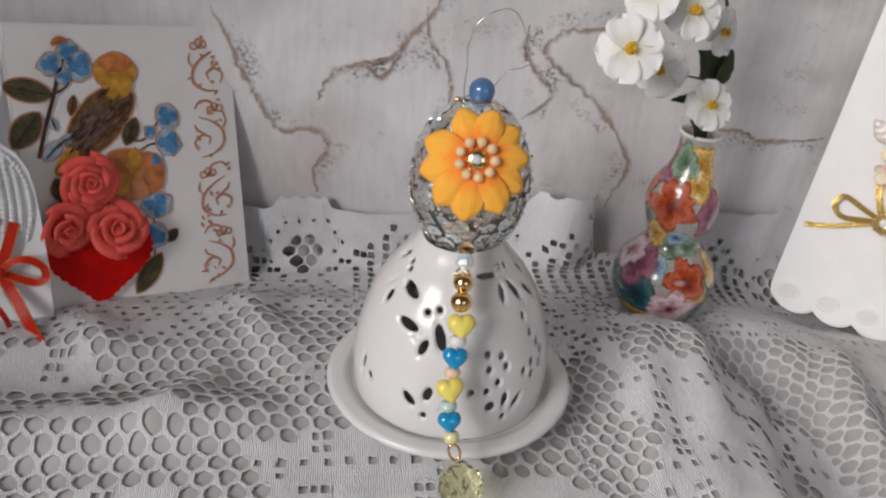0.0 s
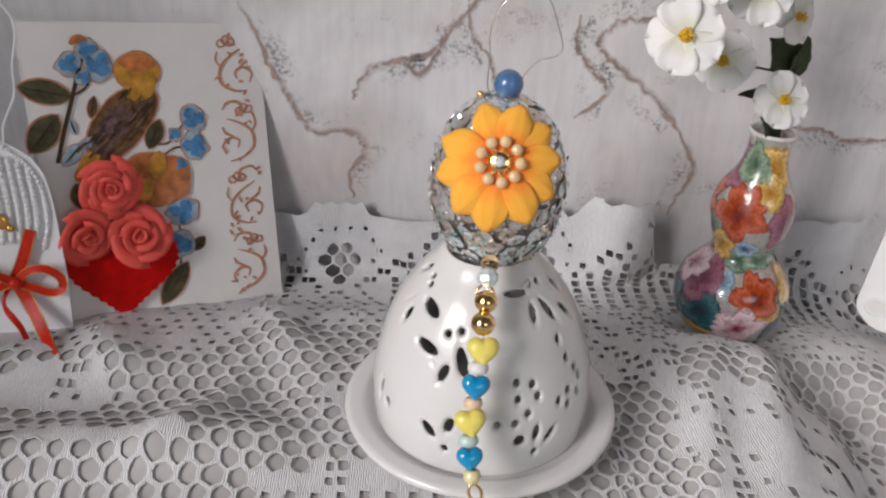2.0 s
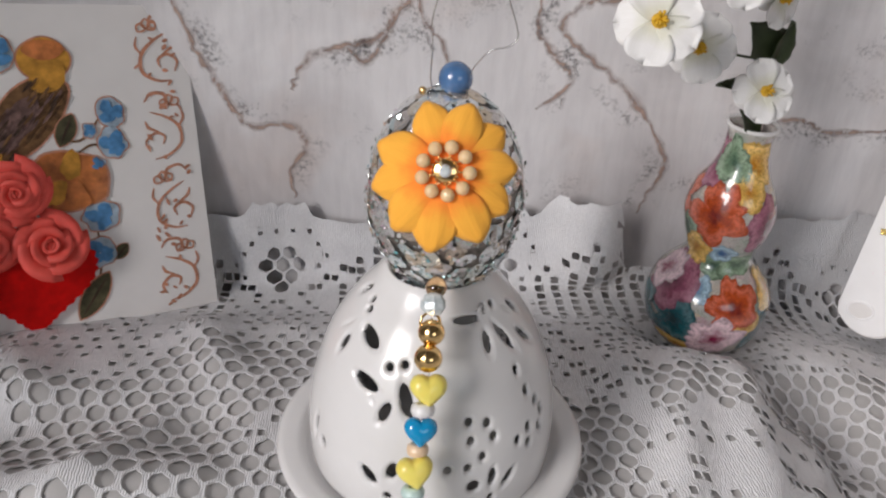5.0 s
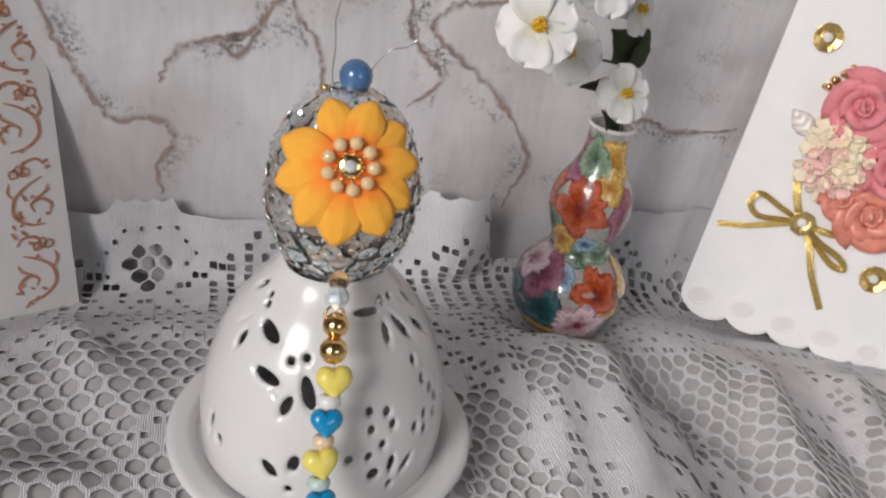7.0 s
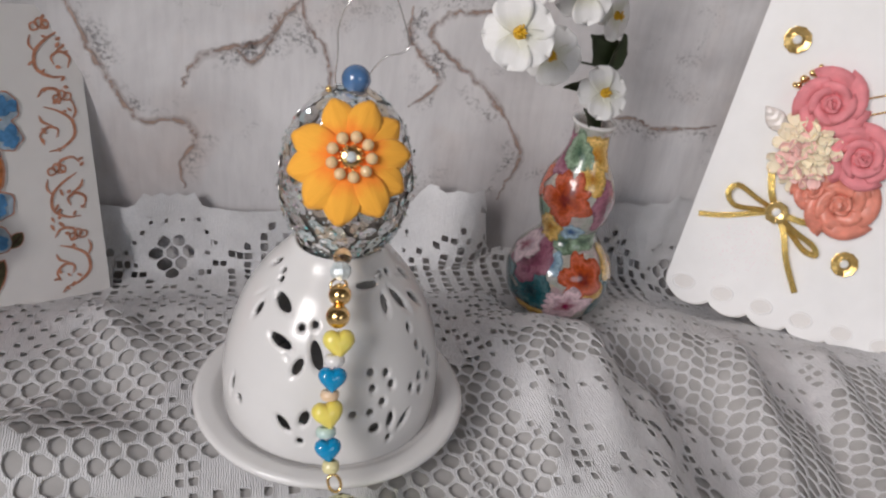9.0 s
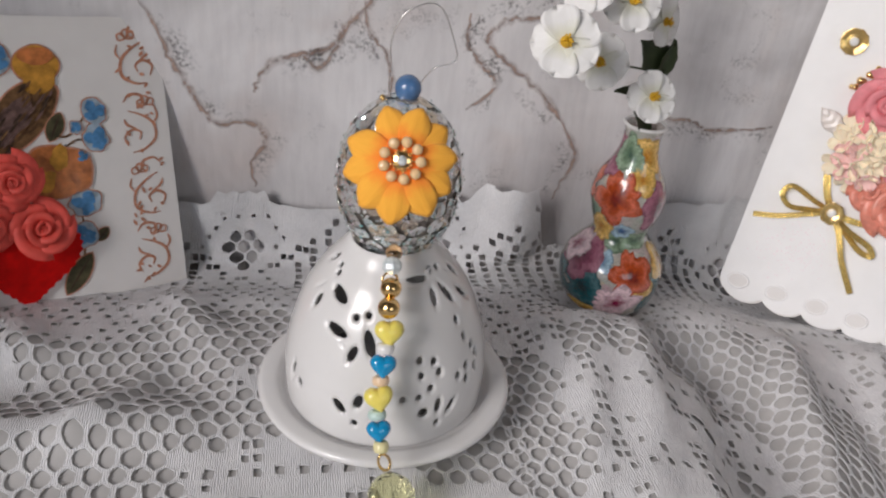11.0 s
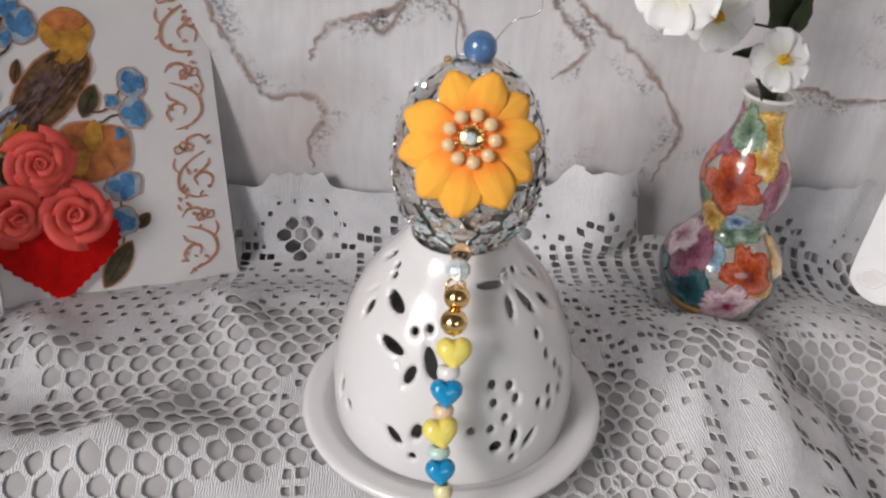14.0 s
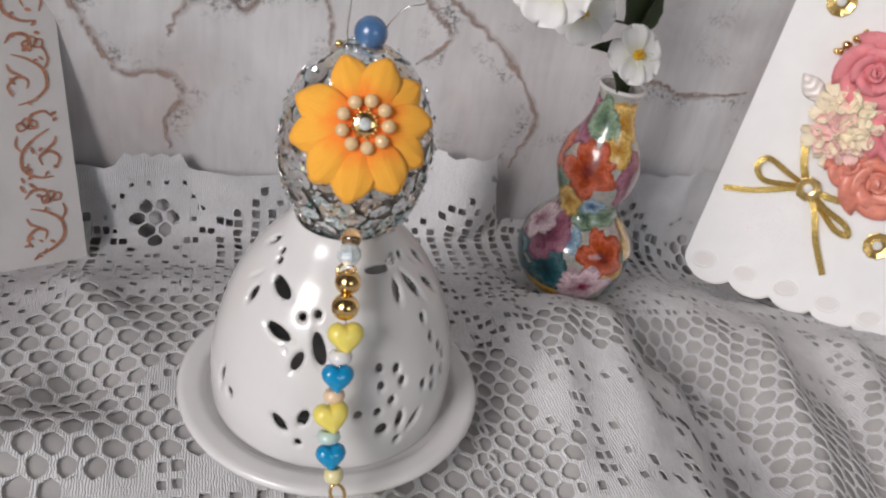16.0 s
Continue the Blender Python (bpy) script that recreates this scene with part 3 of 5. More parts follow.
def open_net(x, v):
    """Whether the lace is open net here, rather than woven ground."""
    limit = 0.097 if x < 0.0 else 0.060 + 0.010 * noise.noise((x * 40, 2.0, 0.0))
    if x < -0.105:
        limit = 0.060 + 0.10 * ease(-0.14, -0.10, x) * 0.3
    if 0.165 < x < 0.225:
        limit = 0.084
    if v > limit or (0.052 < x < 0.098 and v > 0.030 + 0.3 * (0.098 - x)):
        return False
    return min(patch_edge(x, v, m) for m in WOVEN) > 1


def in_fan_net(x, v):
    """The open heart of a border fan."""
    w, d = v - 0.158, from_fan(x)
    if not 0.0 < w < 0.032 or 0.06 < x < 0.12:
        return False
    return d < (0.0040 + 0.62 * w if w < 0.019 else 0.0160 - 1.0 * (w - 0.019))


def eyelet(x, v, p, q):
    """How wide the cell in column p and row q of the woven ground stands open."""
    size = 1 + 0.14 * noise.noise((x * 300, v * 300, 1.0))
    if v > 0.134:
        w, d = v - 0.158, from_fan(x)
        stair = 0.84 * (d - 0.012)
        if abs(w - stair) < 0.0031:
            return 0.86 * size
        ring = math.hypot(d, w - 0.020)
        if 0.0185 < ring < 0.0265 and w > 0.012:
            return 0.52 if (p + q) % 2 else 0.0
        if w < stair - 0.006 and d > 0.028:
            return 1.0 if p % 2 == 0 else 0.0
        if w < -0.004:
            return 0.66 * size if (p + q) % 3 == 0 else 0.0
        return 0.0
    near = min(WOVEN, key=lambda m: patch_edge(x, v, m))
    if patch_edge(x, v, near) < 1.12:
        if near[2] * near[3] < 0.0002:
            return 0.74 * size if (p + q) % 3 else 0.0
        rows = q % 4 == 0 and p % 2 == 0
        pairs = p % 9 in (2, 3) and q % 4 in (1, 2)
        slant = (p + 2 * q) % 14 == 0 and near[3] > 0.012
        return 0.84 * size if (rows or pairs or slant) and noise.noise((x * 45, v * 45, 6.0)) > -0.30 else 0.0
    if v > 0.055 and x < 0.0:
        return 0.70 * size if (p + q) % 2 == 0 and noise.noise((x * 60, v * 60, 9.0)) > -0.22 else 0.0
    if x > 0.0:
        return 0.70 * size if (p + q) % 3 and noise.noise((x * 70, v * 70, 4.0)) > -0.12 else 0.0
    return 0.60 if noise.noise((x * 140, v * 140, 5.0)) > 0.2 else 0.0


HEX = ((1, -0.3334), (1, 0.3334), (0, 0.6667), (-1, 0.3334), (-1, -0.3334), (0, -0.6667))
HALVES = ((0, ((-1, -0.3334), (0, -0.6667), (0, 0.6667), (-1, 0.3334))), (1, ((0, -0.6667), (1, -0.3334), (1, 0.3334), (0, 0.6667))))


def build_lace():
    """One sheet of lace laid out in six-sided cells: open net, or woven ground with up to two square eyelets in a cell."""
    thick = 0.0005
    v, f, ids = [], [], {}

    def vert(x, y, layer, lift):
        key = (round(x * 20000), round(y * 20000), layer)
        if key not in ids:
            jx = x + 0.0011 * noise.noise((x * 130, y * 130, 0.5)) + 0.00045 * noise.noise((x * 800, y * 800, 3.5))
            jy = y + 0.0011 * noise.noise((x * 130, y * 130, 7.5)) + 0.00045 * noise.noise((x * 800, y * 800, 1.5))
            ids[key] = len(v)
            v.append(drape(jx, min(jy, wall_reach(x) + 0.0012), lift))
        return ids[key]

    def cell(cs, s, lay, lift):
        n = len(cs)
        if s == 0:
            f.append(tuple(vert(px, py, lay, lift) for px, py in cs))
            return
        cx, cy = sum(c[0] for c in cs) / n, sum(c[1] for c in cs) / n
        s *= 1 + 0.10 * noise.noise((cx * 900, cy * 900, 4.0))
        outer, rim = [], []
        top, low_y = max(c[1] for c in cs) - cy, min(c[1] for c in cs) - cy
        for k in range(n):
            (ax, ay), (bx, by) = cs[k], cs[(k + 1) % n]
            mx, my = (ax + bx) / 2, (ay + by) / 2
            outer += [(ax, ay), (mx, my)]
            if n == 6:
                # net: broad woven bars beside the cell, thin threads above and below it
                rim += [(ax, ay, 0.84, 1.08), (mx, my, 0.97, 1.07)]
            else:
                # square eyelets with softly rounded corners
                up = 1 if ay > cy else -1
                level = 0.29 * (top - low_y)
                rim += [(ax, cy + up * level, 0.86, 0.92), (mx, my if abs(bx - ax) < 1e-6 else cy + up * level, 0.92, 1.0)]
        out = [vert(px, py, lay, lift) for px, py in outer]
        spots = [(cx + (px - cx) * s * g, cy + (py - cy) * s * e) for px, py, g, e in rim]
        inn = [vert(px, py, lay, lift + 0.0001) for px, py in spots]
        lip = [vert(px, py, lay + 20, lift + 0.0001) for px, py in spots]
        low = [vert(px, py, lay + 10, lift - thick) for px, py in spots]
        m = len(out)
        for k in range(m):
            j = (k + 1) % m
            f.append((out[k], out[j], inn[j], inn[k]))
            f.append((lip[k], lip[j], low[j], low[k]))

    def sheet(pitch, row, x0, y0, x1, y1, is_net, s, lay, lift, skip=None):
        for j in range(int((y1 - y0) / row) + 1):
            for i in range(int((x1 - x0) / pitch)):
                cx, cy = x0 + i * pitch + (pitch / 2 if j % 2 else 0), y0 + j * row
                if cy > wall_reach(cx) + row * 0.4 or (skip and skip(cx, cy)):
                    continue
                if is_net(cx, cy):
                    cell([(cx + pitch / 2 * ux, cy + row * uy) for ux, uy in HEX], s, lay, lift)
                    continue
                for di, shape in HALVES:
                    cs = [(cx + pitch / 2 * ux, cy + row * uy) for ux, uy in shape]
                    mx, my = sum(c[0] for c in cs) / 4, sum(c[1] for c in cs) / 4
                    cell(cs, eyelet(mx, my, 2 * i + j % 2 + di, j), lay, lift)

    # the cloth is drawn closer together east of the dome
    sheet(0.0096, 0.0082, -0.37, -0.13, 0.062, 0.135, open_net, 0.82, 0, 0.0)
    sheet(0.0080, 0.0072, 0.058, -0.13, 0.42, 0.135, open_net, 0.83, 1, 0.0003)
    sheet(0.0090, 0.0068, -0.37, 0.1365, 0.42, 0.235, in_fan_net, 0.86, 2, 0.0003)
    return v, f, None, True


solo("lace_tablecloth", build_lace(), LACE, "rumpled white cotton lace cloth with net and woven flowers", "tablecloth")


def build_under():
    v, f = [], []
    xs = [-0.59, -0.52, -0.45] + [-0.38 + 0.004 * i for i in range(210)] + [0.55, 0.7, 0.98]
    ys = [-0.74, -0.4, -0.22] + [-0.15 + 0.004 * i for i in range(77)]
    for x in xs:
        for y in ys:
            v.append(drape(max(-0.4, min(0.5, x)), max(-0.16, y), -0.0013))
            v[-1].x = x
            if y < -0.16:
                v[-1].y = y
    n = len(ys)
    for i in range(len(xs) - 1):
        for j in range(n - 1):
            f.append((i * n + j, (i + 1) * n + j, (i + 1) * n + j + 1, i * n + j + 1))
    return v, f, None, True


solo("undercloth", build_under(), UNDER, "grey-white cotton cloth lying under the lace", "tablecloth")


# ---- veins on the wall ----
def vein(points, width, seed, paint=None, shift=0.0):
    """A brushed vein on the plaster that wanders about its line."""
    line = smooth_line([(x, 0, z) for x, z in points], 10)
    v, f, uv = [], [], []
    n = len(line)
    for i, p in enumerate(line):
        d = (line[min(i + 1, n - 1)] - line[max(i - 1, 0)]).normalized()
        s = Vector((d.z, 0, -d.x))
        t = i / (n - 1)
        w = width * (0.75 + 0.6 * noise.noise((i * 0.13, seed, 0.0))) * min(1.0, 0.35 + 4 * min(t, 1 - t))
        o = s * shift + s * 0.0016 * noise.noise((i * 0.35, seed, 9.0))
        for k in range(5):
            q = p + o + s * w * (k / 4 - 0.5)
            v.append((q.x, WALL_Y - 0.0006 - 0.00002 * seed, q.z))
            uv.append((k / 4, t))
    for i in range(n - 1):
        for k in range(4):
            a = i * 5 + k
            f.append((a, a + 5, a + 6, a + 1))
    ob = solo("painted_vein", (v, f, uv, True), paint or VEIN, "grey speckled brushwork on the plaster wall" if paint else "brown brushed vein painted on the plaster wall", "wall painting", kind="structure")
    if paint is None:
        vein(points, width * 3.2, seed + 20, SPECKLE, width * (0.9 if seed % 2 else -0.9))
    return ob


vein([(-0.0625, 0.072), (-0.0612, 0.079), (-0.0514, 0.0906), (-0.036, 0.095), (-0.0222, 0.0984), (-0.0165, 0.104), (-0.0129, 0.1104), (-0.004, 0.119), (0.0024, 0.1273), (0.010, 0.142)], 0.0075, 1)
vein([(-0.036, 0.0945), (-0.027, 0.087), (-0.018, 0.098), (-0.010, 0.113)], 0.0062, 2)
vein([(-0.0647, 0.012), (-0.066, 0.028), (-0.058, 0.040), (-0.0595, 0.0498), (-0.070, 0.0545), (-0.0847, 0.0527), (-0.094, 0.064), (-0.1003, 0.0769), (-0.108, 0.091), (-0.1119, 0.1032), (-0.122, 0.125)], 0.0072, 3)
vein([(0.0118, 0.060), (0.0148, 0.0701), (0.0145, 0.084), (0.011, 0.0979), (0.004, 0.106), (0.0, 0.1142), (-0.002, 0.130)], 0.0055, 4)
vein([(0.060, 0.064), (0.0751, 0.0756), (0.0755, 0.084), (0.0697, 0.0896), (0.062, 0.099), (0.0574, 0.1064), (0.058, 0.122)], 0.0066, 5)
vein([(0.122, 0.004), (0.126, 0.016), (0.133, 0.0316), (0.128, 0.046), (0.1141, 0.0657), (0.103, 0.078), (0.0871, 0.0902), (0.076, 0.099), (0.0692, 0.1069), (0.074, 0.114), (0.0828, 0.1192), (0.096, 0.120), (0.1094, 0.1236), (0.125, 0.134)], 0.0070, 6)
vein([(0.176, 0.066), (0.189, 0.060), (0.2024, 0.0597), (0.216, 0.0535), (0.2368, 0.0536), (0.260, 0.056)], 0.0064, 7)


# ---- the pierced dome and its plate ----
DOME_PROFILE = ((0.0, 0.0438), (0.010, 0.0444), (0.020, 0.0441), (0.030, 0.0425), (0.0437, 0.0385), (0.053, 0.0345), (0.0636, 0.0275), (0.0710, 0.0212), (0.0752, 0.0180), (0.0766, 0.0166))


def dome_radius(z):
    zs, rs = [p[0] for p in DOME_PROFILE], [p[1] for p in DOME_PROFILE]
    i = max(0, min(len(zs) - 2, next((k for k in range(len(zs) - 1) if z < zs[k + 1]), len(zs) - 2)))
    a, b = max(i - 1, 0), min(i + 2, len(zs) - 1)
    h = zs[i + 1] - zs[i]
    t = (z - zs[i]) / h
    m0 = (rs[i + 1] - rs[a]) / (zs[i + 1] - zs[a]) * h
    m1 = (rs[b] - rs[i]) / (zs[b] - zs[i]) * h
    return (2 * t ** 3 - 3 * t * t + 1) * rs[i] + (t ** 3 - 2 * t * t + t) * m0 + (-2 * t ** 3 + 3 * t * t) * rs[i + 1] + (t ** 3 - t * t) * m1


# eyelets: bearing in degrees from the front, height, half length, half width, lean in degrees (all in mm and degrees)
FLOWER_HIGH = ((-48.5, 60.5, 5.2, 2.6, 66), (-66, 54, 3.4, 1.5, -10), (-62, 66, 1.3, 1.3, 0), (-66, 68.3, 1.2, 1.2, 0), (-84, 68, 3.0, 1.5, -35))
FLOWER_MAIN = ((-40, 48.8, 5.4, 2.2, 78), (-16.5, 47, 6.0, 2.3, 18), (-26.5, 41.8, 3.9, 1.8, -22), (-28.5, 55.3, 1.4, 1.4, 0), (-20, 57, 1.4, 1.4, 0))
FLOWER_LOW = ((-30.5, 18, 3.9, 1.9, 44), (-20, 22.3, 3.5, 1.9, -18), (-21.5, 11.5, 1.4, 1.2, 0), (-68, 21, 4.0, 1.2, -5), (-60, 18.3, 1.7, 1.5, 0))
FLOWER_EAST = tuple((b, z - 1.3, l, w, t) for b, z, l, w, t in ((4, 25.8, 1.5, 1.5, 0), (13, 25.8, 1.5, 1.3, 0), (20, 29, 1.6, 1.3, 0), (14.6, 35.3, 1.6, 1.3, 0), (14, 41.8, 1.6, 1.4, 0), (23.2, 40.1, 1.7, 1.4, 0), (26, 35, 1.7, 1.4, 0), (15.6, 18, 2.3, 2.3, 0), (24.6, 19.6, 3.7, 1.5, -6), (33, 17, 3.6, 1.5, -38), (24.3, 10.8, 1.5, 1.2, 0)))
FLOWER_CROWN = ((32.7, 61.5, 3.9, 1.6, -5), (47.5, 60.6, 6.2, 1.6, 22), (65, 57, 4.2, 1.4, 32), (23, 68.2, 5.4, 1.5, 85), (41, 70, 1.2, 1.2, 0), (51, 69.5, 1.2, 1.2, 0), (72, 65, 2.8, 1.3, 20))
DOTS_EAST = ((46, 50.7, 1.7, 1.2, 0), (49.3, 42.7, 1.8, 1.2, 0), (54.8, 36.8, 1.7, 1.2, 0), (58, 32.3, 1.7, 1.2, 0), (46.6, 30.3, 1.7, 1.3, 0), (54.6, 27, 1.7, 1.2, 0), (39, 28.2, 1.6, 1.3, 0), (45.7, 24.7, 1.6, 1.3, 0))
BACK = tuple((b + s, z, l, w, t) for s in (150, 215) for b, z, l, w, t in FLOWER_MAIN + FLOWER_LOW[:3])


def build_dome():
    """A turned dome 3 mm thick, pierced by eyelets whose rims are drawn onto the grid."""
    nt_, nz = 420, 120
    top = DOME_PROFILE[-1][0]
    eyelets = [(radians(b), z / 1000, 0.96 * l / 1000, 0.92 * w / 1000, radians(t)) for b, z, l, w, t in FLOWER_HIGH + FLOWER_MAIN + FLOWER_LOW + FLOWER_EAST + FLOWER_CROWN + DOTS_EAST + BACK]
    zs = [top * (1 - (1 - k / nz) ** 1.25) for k in range(nz + 1)]
    rad = [dome_radius(z) for z in zs]
    th = np.array([2 * math.pi * k / nt_ - math.pi for k in range(nt_)])
    T, Zg = np.meshgrid(th, np.array(zs), indexing="ij")
    slope = np.gradient(np.array(rad), np.array(zs))
    arc = np.concatenate([[0], np.cumsum(np.hypot(np.diff(rad), np.diff(zs)))])
    tc = (th + math.pi / nt_)[:, None]
    zc = np.array([(a + b) / 2 for a, b in zip(zs, zs[1:])])[None, :]
    drop = np.zeros((nt_, nz), bool)
    for b, z, l, w, t in eyelets:
        r = dome_radius(z)
        stretch = math.hypot(1.0, np.interp(z, zs, slope))
        p = ((tc - b + math.pi) % (2 * math.pi) - math.pi) * r
        q = (zc - z) * stretch
        u, v = -p * math.sin(t) + q * math.cos(t), p * math.cos(t) + q * math.sin(t)
        drop |= (u / l) ** 2 + (v / w) ** 2 < 1
    # rims: corners of open cells slide onto the eyelet's outline
    rim = np.zeros((nt_, nz + 1), bool)
    for di in (0, 1):
        for dj in (0, 1):
            part_ = np.zeros((nt_, nz + 1), bool)
            part_[:, dj:nz + dj] = np.roll(drop, di, axis=0)
            rim |= part_
    kept = np.zeros((nt_, nz + 1), bool)
    for di in (0, 1):
        for dj in (0, 1):
            part_ = np.zeros((nt_, nz + 1), bool)
            part_[:, dj:nz + dj] = np.roll(~drop, di, axis=0)
            kept |= part_
    rim &= kept
    for b, z, l, w, t in eyelets:
        r = dome_radius(z)
        stretch = math.hypot(1.0, np.interp(z, zs, slope))
        p = ((T - b + math.pi) % (2 * math.pi) - math.pi) * r
        q = (Zg - z) * stretch
        u, v = -p * math.sin(t) + q * math.cos(t), p * math.cos(t) + q * math.sin(t)
        e = np.sqrt((u / l) ** 2 + (v / w) ** 2)
        sel = rim & (e > 0.3) & (e < 1.0 + 0.0011 / w) & (e > 1.0 - 0.0011 / w)
        u2, v2 = u[sel] / e[sel], v[sel] / e[sel]
        p2, q2 = -u2 * math.sin(t) + v2 * math.cos(t), u2 * math.cos(t) + v2 * math.sin(t)
        T[sel], Zg[sel] = b + p2 / r, z + q2 / stretch
        rim[sel] = False
    # the carver's knife has hollowed the ground round each eyelet, and some petals are carved without being pierced
    dent = np.zeros(T.shape)
    blind = [(radians(b), z / 1000, l / 1000, w / 1000, radians(t)) for b, z, l, w, t in ((-72, 59, 6.0, 1.4, -38), (-34, 44.5, 3.0, 1.3, 48), (-12, 16, 3.2, 1.3, -50), (62, 66, 4.0, 1.2, 40))]
    for n_, (b, z, l, w, t) in enumerate(eyelets + blind):
        r = dome_radius(z)
        stretch = math.hypot(1.0, np.interp(z, zs, slope))
        p = ((T - b + math.pi) % (2 * math.pi) - math.pi) * r
        q = (Zg - z) * stretch
        u, v = -p * math.sin(t) + q * math.cos(t), p * math.cos(t) + q * math.sin(t)
        gap = (np.sqrt((u / l) ** 2 + (v / w) ** 2) - (1 if n_ < len(eyelets) else 0)) * w
        reach = 0.0011 if n_ < len(eyelets) else w
        k = np.clip(1 - gap / reach, 0, 1)
        dent = np.maximum(dent, 0.0008 * k * k * (3 - 2 * k))
    verts = []
    for i in range(nt_):
        for j in range(nz + 1):
            z = min(max(Zg[i, j], 0.0), top)
            r = dome_radius(z) - dent[i, j]
            verts.append((r * math.sin(T[i, j]), -r * math.cos(T[i, j]), z))
    faces = []
    w = nz + 1
    for i in range(nt_):
        i2 = (i + 1) % nt_
        for j in range(nz):
            if not drop[i, j]:
                faces.append((i * w + j, i2 * w + j, i2 * w + j + 1, i * w + j + 1))
    return verts, faces, None, True


holder = thing("candle_holder", "white glazed ceramic dome pierced with flowers, standing on a round plate", "candle holder", Matrix.Translation(DOME))
part("plate", lathe(((0, 0.0), (0.040, 0.0), (0.046, 0.001), (0.0530, 0.0070), (0.0562, 0.0098), (0.0568, 0.0115), (0.0560, 0.0128), (0.0540, 0.0132), (0.0500, 0.0124), (0.0476, 0.0121), (0.0466, 0.0097), (0.0440, 0.0096), (0, 0.0096)), 96), CERAMIC, holder)
dome = part("dome", build_dome(), CERAMIC, holder, m=pose(0, 0, 0.0095))
sol = dome.modifiers.new("wall", "SOLIDIFY")
sol.thickness, sol.offset = 0.0034, -1.0


# ---- the egg ----
EGG = Vector((0.0024, 0.0115, 0.1048))
EGG_R, EGG_H = 0.0238, 0.0310
EGG_LOW = 0.0352


def egg_point(bearing, lat, lift=0.0):
    """A place on the egg and its outward normal; bearing from the front, lat upwards."""
    b, a = radians(bearing), radians(lat)
    taper = 1 - 0.07 * math.sin(a)
    p = Vector((EGG_R * taper * math.cos(a) * math.sin(b), -EGG_R * taper * math.cos(a) * math.cos(b), (EGG_H if a > 0 else EGG_LOW) * math.sin(a)))
    n = Vector((p.x / EGG_R ** 2, p.y / EGG_R ** 2, p.z / EGG_H ** 2)).normalized()
    return p + n * lift, n


egg = thing("egg_ornament", "egg ornament covered in silver sequins with an orange cloth flower", "ornament", Matrix.Translation(EGG))
prof = []
for k in range(33):
    a = -math.pi / 2 + math.pi * k / 32
    prof.append((0 if k in (0, 32) else EGG_R * (1 - 0.07 * math.sin(a)) * math.cos(a), (EGG_H if a > 0 else EGG_LOW) * math.sin(a)))
part("egg_body", lathe(prof, 64), EGGBASE, egg)
sequin_me = mesh_of("sequin", *lathe(((0.0006, 0.0002), (0.0014, 0.00035), (0.0024, 0.0003), (0.0035, 0.0), (0.0035, -0.0002), (0.0024, 0.0001), (0.0014, 0.00015), (0.0006, 0.0), (0.0006, 0.0002)), 16), None, False)
sequin_me.materials.append(SEQUIN)
rnd = random.Random(4)
lat = -80.0
while lat < 86:
    per = max(3, int(2 * math.pi * EGG_R * math.cos(radians(lat)) / 0.0050))
    for k in range(per):
        b = 360 * k / per + rnd.uniform(-8, 8) + lat * 1.7
        p, n = egg_point(b, lat + rnd.uniform(-4, 4), 0.0003 + rnd.uniform(0, 0.0006))
        tilt = Vector((rnd.uniform(-1, 1), rnd.uniform(-1, 1), rnd.uniform(-1, 1))) * 0.16
        part("sequin", sequin_me, SEQUIN, egg, m=facing(p, n + tilt, (0.1, 0.2, 1)))
    lat += 11.5

# glitter strewn between the sequins
gv, gf = [], []
for k in range(1700):
    p, n = egg_point(rnd.uniform(0, 360), math.degrees(math.asin(0.98 - 1.96 * rnd.random() ** 0.5)), 0.0008 + rnd.uniform(0, 0.0012))
    q = facing(p, n + Vector((rnd.uniform(-1, 1), rnd.uniform(-1, 1), rnd.uniform(-1, 1))) * 0.55)
    r = rnd.uniform(0.00035, 0.00085)
    gf.append(tuple(range(len(gv), len(gv) + 6)))
    gv += [tuple(q @ Vector((r * math.cos(a * math.pi / 3), r * math.sin(a * math.pi / 3), 0))) for a in range(6)]
part("glitter", (gv, gf, None, False), GLITTER, egg, "iridescent glitter flakes")

# the cloth flower, turned up towards the front
fl_p, fl_n = egg_point(-5.0, 28.0, 0.0016)
FL = facing(fl_p, fl_n + Vector((-0.03, 0, 0.02)))
flower = part("cloth_flower", lathe(((0, -0.0008), (0.008, -0.0006), (0.0085, 0.0), (0.008, 0.0006), (0, 0.0012)), 24), ORANGE, egg, "orange cloth flower with ten petals", m=FL)


def petal_shape(length, width, droop, cup, notch=0.0, foot=0.30):
    def fn(u, v):
        s = (u - 0.5) * 2
        out = (foot + (1 - foot) * math.sin(min(1.0, v * 1.45) * math.pi / 2)) * (1 - max(0.0, (v - 0.66) / 0.34) ** 2.4) ** 0.5 if v < 1 else 0.03
        w = width * max(out, 0.03)
        y = length * v - notch * length * v * math.exp(-(s / 0.35) ** 2)
        z = -droop * v * v + cup * s * s * math.sin(v * math.pi) + 0.0004 * math.cos(s * 7) * v
        return (s * w / 2, y, z)
    return shell(fn, 8, 10, 0.0004)


